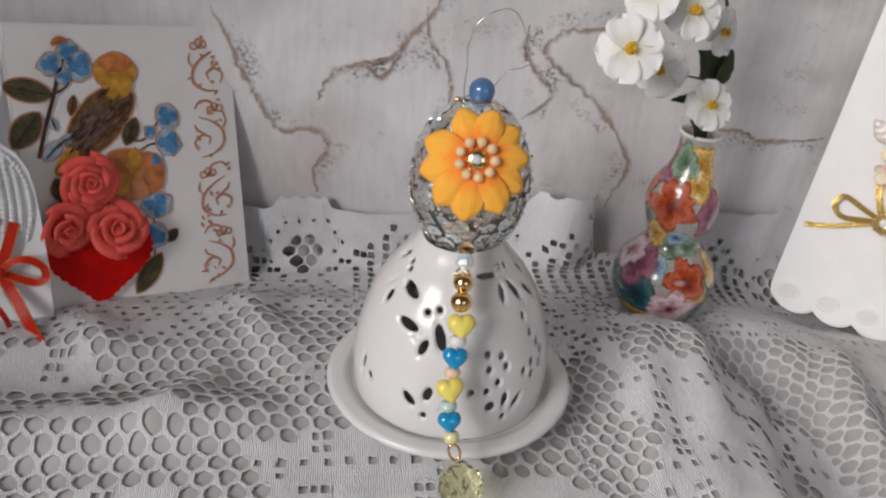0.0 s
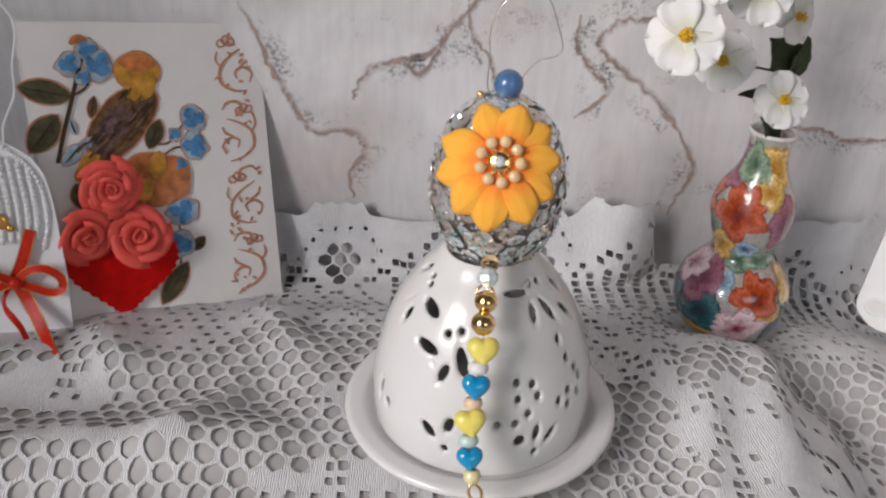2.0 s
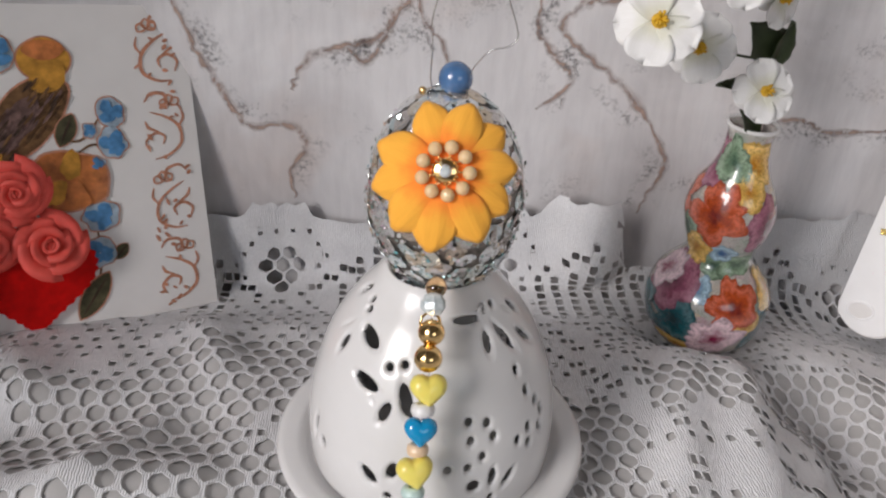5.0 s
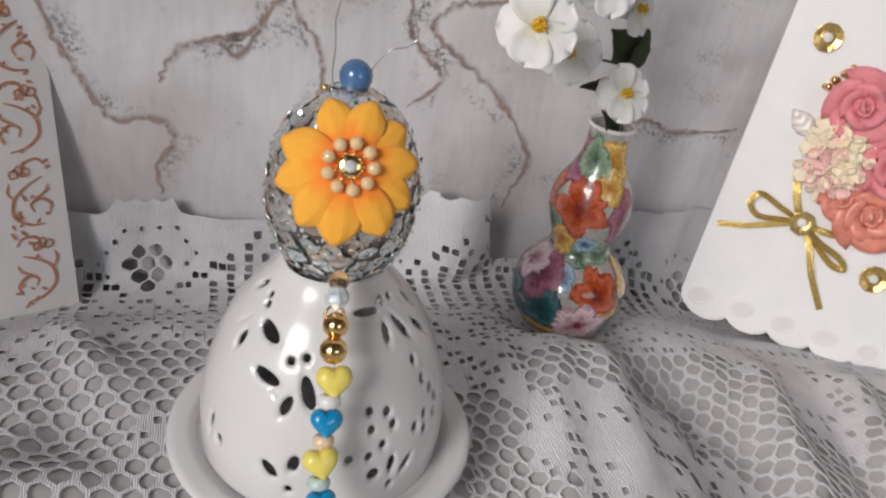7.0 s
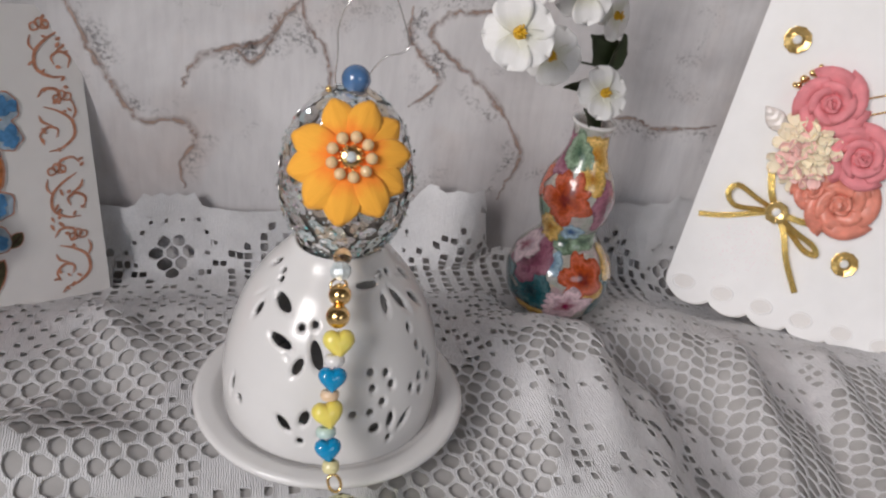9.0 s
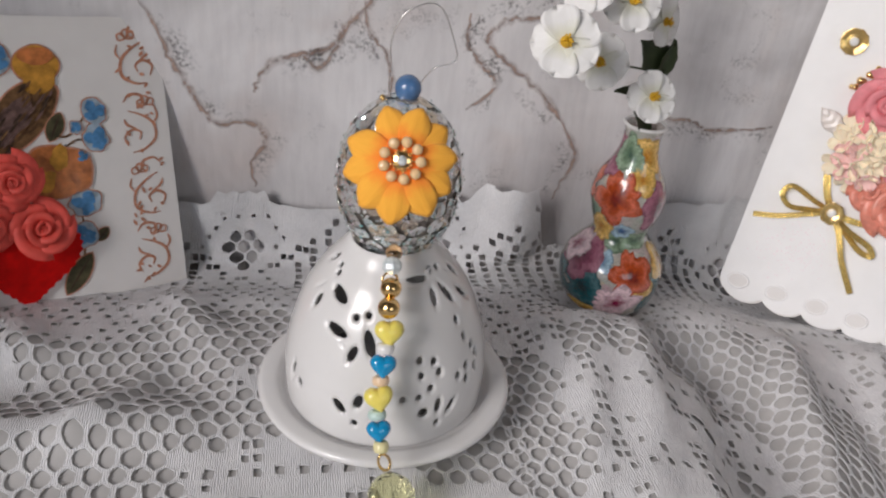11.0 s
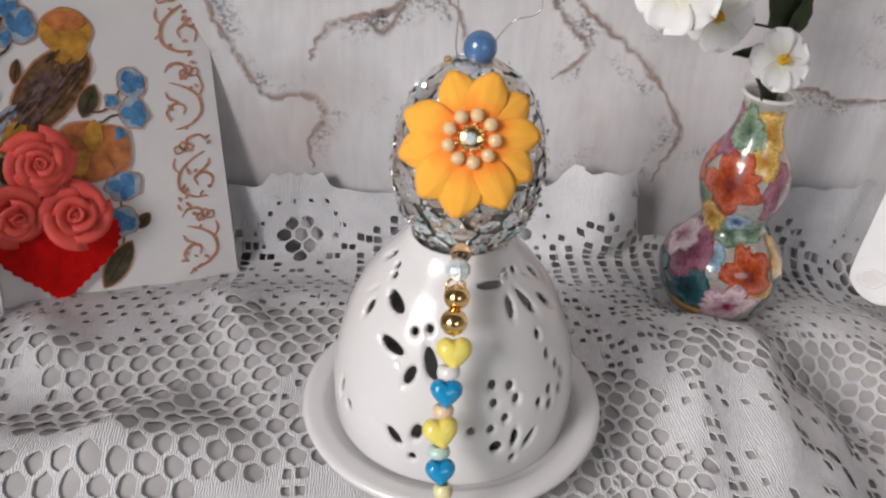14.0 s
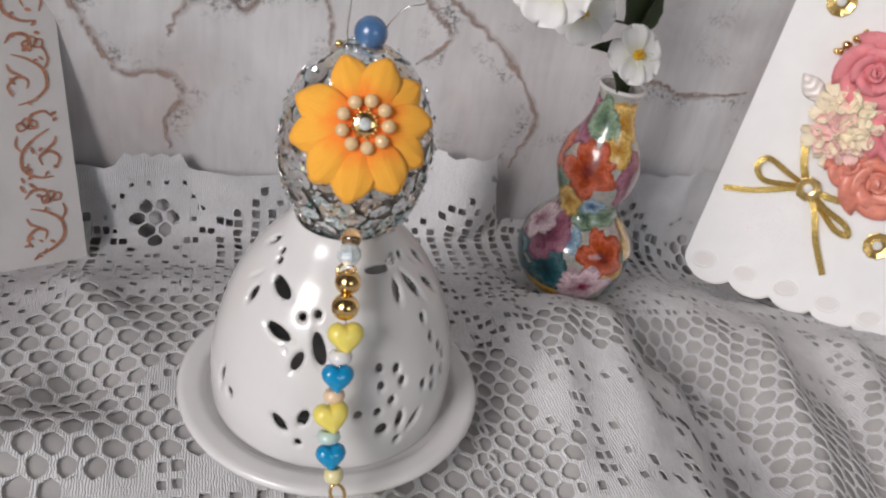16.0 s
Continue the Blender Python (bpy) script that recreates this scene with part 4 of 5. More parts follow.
def cloth_petal(length, width, droop, cup, slant):
    """A stamped cloth petal: broad shoulders, then a blunt point, with a crease down the middle."""
    def fn(u, v):
        s = (u - 0.5) * 2
        w = width * (0.50 + 0.50 * ease(0.0, 0.62, v)) * (1 - 0.66 * max(0.0, (v - 0.66) / 0.34) ** 2.2)
        x = s * w / 2 + slant * width * v * v
        return (x, length * v - 0.05 * length * s * s * v, -droop * v * v + cup * s * s * v + 0.0006 * (1 - abs(s)) * math.sin(v * math.pi) + 0.0003 * math.cos(s * 9 + v * 3) * v)
    return shell(fn, 10, 12, 0.0004)


petal_a = mesh_of("petal", *cloth_petal(0.0204, 0.0124, 0.0066, -0.0012, 0.05))
petal_a.materials.append(ORANGE)
petal_b = mesh_of("petal", *cloth_petal(0.0204, 0.0128, 0.0058, -0.0018, -0.06))
petal_b.materials.append(ORANGE)
for k in range(10):
    a = (22, -20, -49, -87, -119, -153, -187, -221, -252, -290)[k]
    part("petal", (petal_a, petal_b)[k % 2], ORANGE, flower, m=Matrix.Rotation(radians(a), 4, "Z") @ pose(0, 0.0012, 0.0004 + 0.0004 * (k % 2), (2, 4, 1, 3, 5, 7, 10, 8, 5, 3)[k]) @ Matrix.Scale((0.95, 0.93, 0.95, 0.94, 0.98, 1.05, 1.10, 1.05, 1.02, 0.98)[k], 4))
pearl_me = mesh_of("pearl", *ball(0.0021))
pearl_me.materials.append(PEARL)
for k in range(9):
    a = 2 * math.pi * k / 9 + 0.2
    part("pearl", pearl_me, PEARL, flower, m=pose(0.0069 * math.sin(a), 0.0069 * math.cos(a), 0.0022))
    part("wire_spoke", tube([(0.003 * math.sin(a), 0.003 * math.cos(a), 0.0022), (0.0056 * math.sin(a), 0.0056 * math.cos(a), 0.0024)], 0.0003, 6), GOLD, flower, "gold wire spoke")
gold_me = mesh_of("gold_grain", *ball(0.00045, n=8, rings=6))
gold_me.materials.append(GOLD)
for k in range(16):
    a = 2 * math.pi * k / 16
    part("gold_grain", gold_me, GOLD, flower, m=pose(0.0037 * math.sin(a), 0.0037 * math.cos(a), 0.0026))
part("gem_setting", lathe(((0, 0.0008), (0.0036, 0.0008), (0.0038, 0.002), (0.003, 0.0026), (0, 0.0026)), 20), GOLD, flower, "gold filigree setting")
part("gem_foil", lathe(((0, 0.0025), (0.0019, 0.0025), (0.0019, 0.0030), (0, 0.0030)), 16), WHITEBEAD, flower, "silver foil back")
part("gem", (*lathe(((0, 0.0031), (0.0018, 0.0031), (0.0019, 0.0036), (0.0016, 0.0042), (0.0009, 0.0047), (0, 0.0047)), 8), None, False), RHINESTONE, flower, "clear cut rhinestone")

# the blue bead and the wire loop on top
part("blue_bead", ball(0.0052, n=28, rings=18), AGATE, egg, "round blue stone bead", m=pose(0.0016, 0.0010, 0.0346))
wire = smooth_line([(-0.0050, -0.0010, 0.0305), (-0.0060, -0.0015, 0.036), (-0.0058, -0.0035, 0.0455), (-0.0060, -0.0035, 0.054), (-0.0030, -0.0035, 0.0625), (0.0030, -0.0035, 0.0670), (0.0090, -0.0035, 0.0680), (0.0130, -0.0035, 0.0645), (0.0165, -0.0035, 0.0560), (0.0185, -0.0035, 0.0490), (0.0160, -0.0035, 0.0460), (0.0110, -0.0030, 0.0445), (0.0070, -0.0015, 0.0395), (0.0050, 0.0, 0.0345)], 6)
part("wire_loop", tube(wire, 0.00022, 6), SILVERWIRE, egg, "thin silver wire loop")
part("top_cap", lathe(((0, 0.0296), (0.0045, 0.0296), (0.0042, 0.0312), (0.0020, 0.0318), (0, 0.0318)), 16), SILVERWIRE, egg)
part("crystal_chip", ball(0.0016, n=7, rings=5), CRYSTAL, egg, "clear chip bead", m=pose(-0.0056, -0.003, 0.0312))
part("crystal_chip", ball(0.0013, n=7, rings=5), GOLD, egg, "gold crimp bead", m=pose(-0.0083, -0.003, 0.0322))
part("base_band", lathe(((0.0085, -0.0348), (0.0118, -0.0330), (0.0124, -0.0305), (0.0105, -0.0296), (0.0085, -0.0348)), 32), SEQUIN, egg, "silver band round the foot")


# ---- the hanging bead chain ----
chain = thing("bead_chain", "hanging chain of gold, yellow and turquoise heart beads", "bead chain", Matrix.Translation((-0.0023, -0.0195, 0.0810)))
C0 = Vector((-0.0023, -0.0195, 0.0810))


def bead(name, shape, material, at, label, up=(0.0, 0.45, 0.9), turn=0.0):
    d = Vector(up).normalized()
    face = Vector((0.05, -0.9, 0.45))
    m = axes(Vector(at) - C0, d.cross(face), d) @ pose(0, 0, 0, 0, 0, turn)
    return part(name, shape, material, chain, label, m=m)


def upright(shape):
    """Turns a bead's bore from z to y, along the chain."""
    v, f = shape
    return [(x, z, -y) for x, y, z in v], f


bead("crystal_rondelle", (*upright(lathe(((0.0008, -0.0035), (0.0024, -0.0030), (0.0038, -0.0010), (0.0038, 0.0010), (0.0024, 0.0030), (0.0008, 0.0035)), 8)), None, False), RHINESTONE, (-0.0023, -0.0205, 0.0808), "clear faceted crystal bead")
bead("amber_bead", ball(0.0034, n=12, rings=8), AMBER, (-0.0012, -0.0150, 0.0832), "round amber bead")
bead("hanger", tube([(0.0030 * math.cos(a * 0.5236), 0.0030 * math.sin(a * 0.5236), 0) for a in range(12)], 0.0005, 6, True), GOLD, (-0.0032, -0.0240, 0.0765), "gold ring")
bead("gold_bead", ball(0.0041), GOLD, (-0.0028, -0.0252, 0.0738), "round gold bead")
bead("gold_bead", ball(0.0043), GOLD, (-0.0038, -0.0302, 0.0681), "round gold bead")
bead("heart_bead", heart_bead(0.0116, 0.0078), YELLOW, (-0.0037, -0.0352, 0.0605), "pale yellow heart bead", turn=0)
bead("seed_bead", upright(ring_bead(0.0037, 0.0006, 0.0042)), WHITEBEAD, (-0.0053, -0.0382, 0.0552), "white seed bead")
bead("heart_bead", heart_bead(0.0104, 0.0068), BLUE, (-0.0059, -0.0400, 0.0485), "turquoise heart bead", turn=-4)
bead("seed_bead", upright(ring_bead(0.0034, 0.0006, 0.0040)), PEACHBEAD, (-0.0067, -0.0415, 0.0424), "peach seed bead")
bead("heart_bead", heart_bead(0.0116, 0.0078), YELLOW, (-0.0074, -0.0440, 0.0360), "pale yellow heart bead", turn=10)
bead("seed_bead", upright(ring_bead(0.0037, 0.0006, 0.0040)), MINTBEAD, (-0.0080, -0.0462, 0.0294), "mint seed bead")
bead("heart_bead", heart_bead(0.0098, 0.0066), BLUE, (-0.0074, -0.0495, 0.0243), "turquoise heart bead", turn=3)
bead("seed_bead", upright(ring_bead(0.0031, 0.0008, 0.0046)), IVORYBEAD, (-0.0066, -0.0530, 0.0193), "speckled ivory barrel bead")
bead("oval_ring", tube([(0.0022 * math.cos(a * 0.5236), 0.0036 * math.sin(a * 0.5236), 0.0006 * math.sin(a * 0.5236)) for a in range(12)], 0.0006, 6, True), GOLD, (-0.0054, -0.0560, 0.0140), "gold jump ring", turn=20)
cv, cf = ball(0.0093, n=14, rings=9)
cv = [tuple(Vector(q) * (1 + 0.06 * noise.noise(Vector(q) * 400))) for q in cv]
bead("crackle_bead", (cv, cf, None, False), CITRINE, (-0.0028, -0.0632, 0.0030), "pale yellow crackled drop bead")
thread = smooth_line([Vector(p) - C0 for p in ((-0.0023, -0.0180, 0.0830), (-0.0028, -0.0252, 0.0738), (-0.0038, -0.0310, 0.0681), (-0.0037, -0.0352, 0.0605), (-0.0059, -0.0400, 0.0485), (-0.0074, -0.0440, 0.0360), (-0.0074, -0.0495, 0.0243), (-0.0058, -0.0550, 0.0165))], 4)
part("thread", tube(thread, 0.0003, 6), SILVERWIRE, chain, "thin nylon thread")


# ---- the vase with silk flowers ----
VASE_PROFILE = ((-0.0365, 0.0165), (-0.034, 0.0210), (-0.026, 0.0270), (-0.012, 0.0298), (-0.001, 0.0276), (0.008, 0.0208), (0.0140, 0.0164), (0.0195, 0.0163), (0.0275, 0.0190), (0.038, 0.0207), (0.049, 0.0184), (0.058, 0.0136), (0.067, 0.0107), (0.076, 0.0102), (0.0805, 0.0115))


def vase_radius(z):
    zs, rs = [p[0] for p in VASE_PROFILE], [p[1] for p in VASE_PROFILE]
    k = next((i for i in range(len(zs) - 1) if z < zs[i + 1]), len(zs) - 2)
    a, b = max(k - 1, 0), min(k + 2, len(zs) - 1)
    h = zs[k + 1] - zs[k]
    t = min(1.0, max(0.0, (z - zs[k]) / h))
    m0, m1 = (rs[k + 1] - rs[a]) / (zs[k + 1] - zs[a]) * h, (rs[b] - rs[k]) / (zs[b] - zs[k]) * h
    return (2 * t ** 3 - 3 * t * t + 1) * rs[k] + (t ** 3 - 2 * t * t + t) * m0 + (3 * t * t - 2 * t ** 3) * rs[k + 1] + (t ** 3 - t * t) * m1


vase = thing("gourd_vase", "small glazed gourd vase painted with orange, plum and teal flowers", "vase", Matrix.Translation(VASE) @ pose(-0.001, 0, -0.0365, 0, 2.2, 0) @ pose(0, 0, 0.0365))
outer = [(vase_radius(z), z) for z in np.linspace(-0.0365, 0.0805, 60)]
PORCELAIN = glaze("painted_porcelain", ((0.0, (0.42, 0.40, 0.36)), (0.22, (0.30, 0.40, 0.32)), (0.34, (0.70, 0.67, 0.62)), (0.52, (0.55, 0.38, 0.20)), (0.62, (0.68, 0.64, 0.60)), (0.8, (0.45, 0.26, 0.30)), (1.0, (0.64, 0.61, 0.56))), 90.0)
part("body", lathe([(0, -0.0365)] + outer + [(0.0104, 0.0812), (0.0088, 0.078), (0.0086, 0.06), (0.0086, 0.03), (0, 0.03)], 72), PORCELAIN, vase)
part("rim", tube([(0.0112 * math.sin(a * math.pi / 20), -0.0112 * math.cos(a * math.pi / 20), 0.0810) for a in range(40)], 0.0010, 8, True), WHITEBEAD, vase, "white glazed lip")


def painted_flower(name, bearing, z0, size, petals, material, label, seed, squash=1.0):
    """A flower painted on the vase that follows its curve, five or six lobes with a soft rim."""
    v, f, uv = [], [], []
    n, rings = 60, 9
    for j in range(rings + 1):
        for k in range(n):
            a = 2 * math.pi * k / n
            lobe = 0.70 + 0.30 * abs(math.cos(petals * (a + seed) / 2)) ** 0.6 + 0.30 * noise.noise((math.cos(a) * 2.2, math.sin(a) * 2.2, seed * 1.37)) + 0.10 * noise.noise((math.cos(a) * 7, math.sin(a) * 7, seed * 0.77))
            r = size * lobe * j / rings
            z = z0 + r * math.sin(a) * squash
            z = max(-0.034, min(0.079, z))
            rad = vase_radius(z) + 0.00020 + 0.00002 * seed
            th = radians(bearing) + r * math.cos(a) / vase_radius(z0)
            v.append((rad * math.sin(th), -rad * math.cos(th), z))
            uv.append((j / rings, k / n))
    for j in range(rings):
        for k in range(n):
            i = (k + 1) % n
            f.append((j * n + k, (j + 1) * n + k, (j + 1) * n + i, j * n + i))
    return part(name, (v, f, uv, True), material, vase, label)


P_ORANGE = painted("glaze_orange", (0.20, 0.010, 0.003), (0.52, 0.075, 0.010), 0.01)
P_PLUM = painted("glaze_plum", (0.10, 0.005, 0.03), (0.30, 0.08, 0.14), 0.01)
P_WHITE = painted("glaze_white_plum", (0.22, 0.006, 0.05), (0.66, 0.48, 0.52), 0.01)
P_TEAL = painted("glaze_teal", (0.002, 0.035, 0.05), (0.006, 0.10, 0.12), 0.01)
P_YELLOW = painted("glaze_yellow", (0.50, 0.20, 0.015), (0.70, 0.43, 0.09), 0.01)
P_GREEN = painted("glaze_green", (0.05, 0.11, 0.07), (0.20, 0.30, 0.19), 0.01)
P_BLUE = painted("glaze_blue", (0.04, 0.13, 0.30), (0.30, 0.45, 0.55), 0.01)
for nm, b, z, s, p, mt, lb, sd, sq in (
        ("teal_leaf", -28, -0.0140, 0.0120, 5, P_TEAL, "teal painted leaves", 1, 0.85), ("teal_leaf", 58, -0.0140, 0.0075, 4, P_TEAL, "teal painted leaves", 2, 1.4),
        ("green_leaf", -4, 0.0150, 0.0090, 4, P_GREEN, "green painted leaves", 3, 0.5), ("green_leaf", 34, 0.0165, 0.0080, 4, P_GREEN, "green painted leaves", 4, 0.6),
        ("green_leaf", -62, 0.0290, 0.0085, 3, P_GREEN, "green painted leaves", 5, 0.9), ("blue_flower", 2, 0.0225, 0.0056, 5, P_BLUE, "blue painted flower", 6, 0.7),
        ("blue_flower", -16, 0.0040, 0.0060, 4, P_BLUE, "blue painted flower", 7, 0.8), ("yellow_flower", 42, -0.0100, 0.0070, 5, P_YELLOW, "yellow painted flower", 8, 0.8),
        ("yellow_flower", -20, -0.0290, 0.0120, 4, P_YELLOW, "yellow painted flower", 9, 0.35), ("plum_flower", -48, 0.0030, 0.0110, 5, P_PLUM, "plum painted flower", 10, 1.1),
        ("plum_flower", 55, 0.0380, 0.0090, 5, P_PLUM, "plum painted flower", 11, 1.3), ("plum_flower", -65, 0.0640, 0.0065, 4, P_PLUM, "plum painted flower", 12, 1.6),
        ("yellow_flower", 22, 0.0660, 0.0075, 5, P_YELLOW, "yellow painted flower", 13, 1.3), ("yellow_flower", 20, 0.0550, 0.0060, 4, P_YELLOW, "yellow painted flower", 14, 1.2),
        ("green_leaf", -25, 0.0660, 0.0065, 3, P_GREEN, "green painted leaves", 15, 1.3), ("orange_flower", 26, -0.0010, 0.0105, 5, P_ORANGE, "orange painted flower", 17, 0.95), ("orange_flower", -18, 0.0420, 0.0115, 5, P_ORANGE, "orange painted flower", 18, 1.0),
        ("yellow_flower", -40, 0.0210, 0.0060, 5, P_YELLOW, "yellow painted flower", 16, 1.1), ("white_flower", -66, 0.0060, 0.0075, 5, P_WHITE, "white and plum painted flower", 19, 1.0), ("white_flower", 12, -0.0175, 0.0110, 5, P_WHITE, "white and plum painted flower", 20, 0.8),
        ("teal_leaf", -75, -0.0160, 0.0110, 4, P_TEAL, "teal painted leaves", 21, 0.8), ("orange_flower", -96, 0.0440, 0.0100, 5, P_ORANGE, "orange painted flower", 22, 1.0), ("yellow_flower", 84, 0.0020, 0.0090, 5, P_YELLOW, "yellow painted flower", 23, 1.0),
        ("plum_flower", 140, 0.0, 0.014, 5, P_PLUM, "plum painted flower", 24, 1.0), ("orange_flower", 200, 0.036, 0.012, 5, P_ORANGE, "orange painted flower", 25, 1.0)):
    painted_flower(nm, b - 22, z, s * 1.32, p, mt, lb, sd, sq)

spray = thing("silk_flower_spray", "spray of white silk flowers with yellow centres in the vase", "artificial flowers", Matrix.Translation(VASE))
main_stem = smooth_line([(0.002, 0.0, 0.040), (0.005, 0.0, 0.080), (0.005, 0.002, 0.11), (0.007, 0.004, 0.137), (-0.006, -0.004, 0.163), (-0.030, -0.016, 0.178)], 6)
part("stem", tube(main_stem, 0.0009, 8), STEM, spray)
wp = mesh_of("petal", *petal_shape(0.0165, 0.0190, 0.0010, 0.0012, 0.14, 0.34))
wp.materials.append(WHITEPETAL)
wp2 = mesh_of("petal", *petal_shape(0.0160, 0.0180, 0.0040, -0.0012, 0.14, 0.34))
wp2.materials.append(WHITEPETAL)
stamen_me = mesh_of("stamen", *tube([(0, 0, 0), (0.0003, 0.0014, 0.0018), (0.0005, 0.0032, 0.0022)], lambda t: 0.00035 + 0.0003 * t, 6))
stamen_me.materials.append(STAMEN)


def silk_flower(at, normal, scale, spin, count=5):
    at = Vector(at) - VASE - Vector((0.003, 0, 0))
    m = facing(at, normal) @ Matrix.Rotation(radians(spin), 4, "Z") @ Matrix.Scale(scale * 0.90, 4)
    fl = part("blossom", ball(0.0030, 0.0030, 0.0022, 14, 8), STAMEN, spray, "white silk blossom with a yellow centre", m=m)
    for k in range(count):
        a = 360 / count * k
        part("petal", (wp, wp2)[k % 2], WHITEPETAL, fl, m=Matrix.Rotation(radians(a), 4, "Z") @ pose(0, 0.0008, -0.0006 + 0.0003 * (k % 2), (8, -6, 4, 12, 0)[k % 5]))
    for k in range(9):
        part("stamen", stamen_me, STAMEN, fl, m=Matrix.Rotation(radians(40 * k + 7), 4, "Z") @ pose(0, 0, 0.0012, (10, 25, -5)[k % 3]))
    root = at - Vector(normal).normalized() * 0.012 + Vector((0.004, 0.004, -0.004))
    near = min(main_stem, key=lambda q: (q - at - Vector((0.008, 0.004, -0.012))).length)
    part("flower_stalk", tube(smooth_line([at - Vector(normal).normalized() * 0.001, root, near], 5), 0.0006, 6), STEM, spray)


silk_flower((0.0800, 0.0570, 0.1455), (-0.12, -0.88, 0.45), 1.02, 20)
silk_flower((0.1085, 0.0900, 0.1260), (-0.25, -0.95, 0.10), 0.92, 50)
silk_flower((0.1440, 0.1000, 0.1050), (0.15, -0.85, 0.45), 0.88, 12, 5)
silk_flower((0.1200, 0.0900, 0.1560), (0.10, -0.90, 0.35), 0.95, 40)
silk_flower((0.1480, 0.1130, 0.1400), (0.55, -0.80, 0.15), 0.82, 0)
silk_flower((0.0950, 0.0850, 0.1640), (-0.45, -0.80, 0.35), 0.90, 25)
silk_flower((0.1330, 0.1000, 0.1800), (0.20, -0.80, 0.50), 0.90, 60)


def leaf_blade(at, tip, width, normal):
    at, tip = Vector(at) - VASE, Vector(tip) - VASE
    m = axes(at, (tip - at).cross(Vector(normal)), tip - at)
    ln = (tip - at).length

    def fn(u, v):
        s = (u - 0.5) * 2
        w = width * max(0.04, math.sin(math.pi * min(1, v ** 0.8))) * (1 + 0.10 * math.cos(v * 22))
        return (s * w / 2, ln * v, 0.0022 * s * s - 0.003 * v * v)
    part("leaf", shell(fn, 6, 12, 0.0004), LEAF, spray, "dark green leaf", m=m)


leaf_blade((0.1515, 0.1215, 0.1130), (0.1360, 0.1130, 0.1290), 0.0190, (-0.1, -0.9, 0.4))
leaf_blade((0.1510, 0.1215, 0.1080), (0.1540, 0.1150, 0.1290), 0.0100, (0.3, -0.9, 0.3))
leaf_blade((0.1500, 0.1215, 0.0980), (0.1270, 0.1150, 0.1030), 0.0080, (0, -0.7, 0.7))
leaf_blade((0.1500, 0.1200, 0.0780), (0.1380, 0.1080, 0.0920), 0.0085, (0, -0.9, 0.3))
leaf_blade((0.1150, 0.1070, 0.1680), (0.0980, 0.0980, 0.1800), 0.0120, (0, -0.9, 0.3))


# ---- cards ----
def rose(name, parent, material, at, size, label, seed=0, spread=1.0, rows=((2, 0.16, 0.60), (3, 0.34, 0.56), (4, 0.56, 0.45), (5, 0.80, 0.28))):
    """A rose of curled petals standing out of the card, built from its heart outwards."""
    r0 = random.Random(seed)
    heart = smooth_line([(size * 0.11 * (1 - t / 26) * math.cos(t * 0.62), size * 0.11 * (1 - t / 26) * math.sin(t * 0.62), size * (0.60 + 0.004 * t)) for t in range(24)], 2)
    bud = part(name, strip(heart, size * 0.26, (1, 0, 0.2), size * 0.05), material, parent, label, m=at)
    hv, hf = lathe(((0, 0.0), (size * 0.55, size * 0.02), (size * 0.42, size * 0.30), (size * 0.22, size * 0.56), (0, size * 0.60)), 20)
    part("rose_heart", (hv, hf), material, bud)
    for row, (n, rad, hgt) in enumerate(rows):
        for k in range(n):
            a0 = 2 * math.pi * (k + 0.37 * row) / n + r0.uniform(-0.15, 0.15)
            span = 2 * math.pi / n * 1.45
            lean, wav = r0.uniform(0.85, 1.15), r0.uniform(0, 6)

            def fn(u, v, a0=a0, span=span, rad=rad, hgt=hgt, lean=lean, wav=wav, row=row):
                s = (u - 0.5) * 2
                a = a0 + span * (u - 0.5)
                r = size * (rad * (0.62 + 0.30 * lean * v) + (0.07 + 0.11 * row) * v ** 3 * spread) * (1 + 0.17 * s) * (1 - 0.05 * s * s)
                z = size * (0.06 + (hgt + 0.10) * math.sin(v * 1.75) * (1 - 0.42 * s * s * v) + 0.07 * math.sin(wav + 5 * s) * v * v)
                return (r * math.cos(a), r * math.sin(a), z)
            part("rose_petal", shell(fn, 8, 6, size * 0.045), material, bud)
    return bud


def card_frame(origin, yaw, lean):
    a, b = radians(yaw), radians(lean)
    n = Vector((math.sin(a) * math.cos(b), -math.cos(a) * math.cos(b), math.sin(b)))
    x = Vector((math.cos(a), math.sin(a), 0))
    return axes(origin, x, n.cross(x))


# the card with the printed spray and the red heart
LC = card_frame((-0.1062, 0.1489, -0.0348), 30, 15)
card = thing("greeting_card", "white greeting card with printed flowers, coral roses and a red heart", "greeting card", LC)
part("card_front", slab([(-0.1155, 0.0070), (0.0015, 0.0), (0.0122, 0.1507), (-0.1045, 0.1645)], 0.0009), CARDSTOCK, card)
bv, bf, _, _ = slab([(-0.1165, 0.0085), (0.0, 0.002), (0.0105, 0.1500), (-0.1055, 0.1660)], 0.0009)
tilt_back = Matrix.Translation((-0.1155, 0.0, -0.0012)) @ Matrix.Rotation(radians(5), 4, "Y") @ Matrix.Translation((0.1155, 0.0, 0.0))
part("card_back", ([tuple(tilt_back @ Vector(q)) for q in bv], bf, None, False), CARDSTOCK, card)


def ink(name, outline, material, level, label=""):
    return part(name, slab(outline, 0.00012, 0.00018 + 0.00016 * level), material, card, label)


def stroke(name, pts, width, material, level, parent=None, taper=True):
    pts = smooth_line([(x, y, 0.0002 + 0.00016 * level) for x, y in pts], 6)
    w = (lambda t: width * (0.25 + 0.75 * math.sin(math.pi * min(1, max(0.02, t))) ** 0.7)) if taper else width
    return part(name, strip(pts, w, (0, 0, 1), 0.00014), material, parent or card)


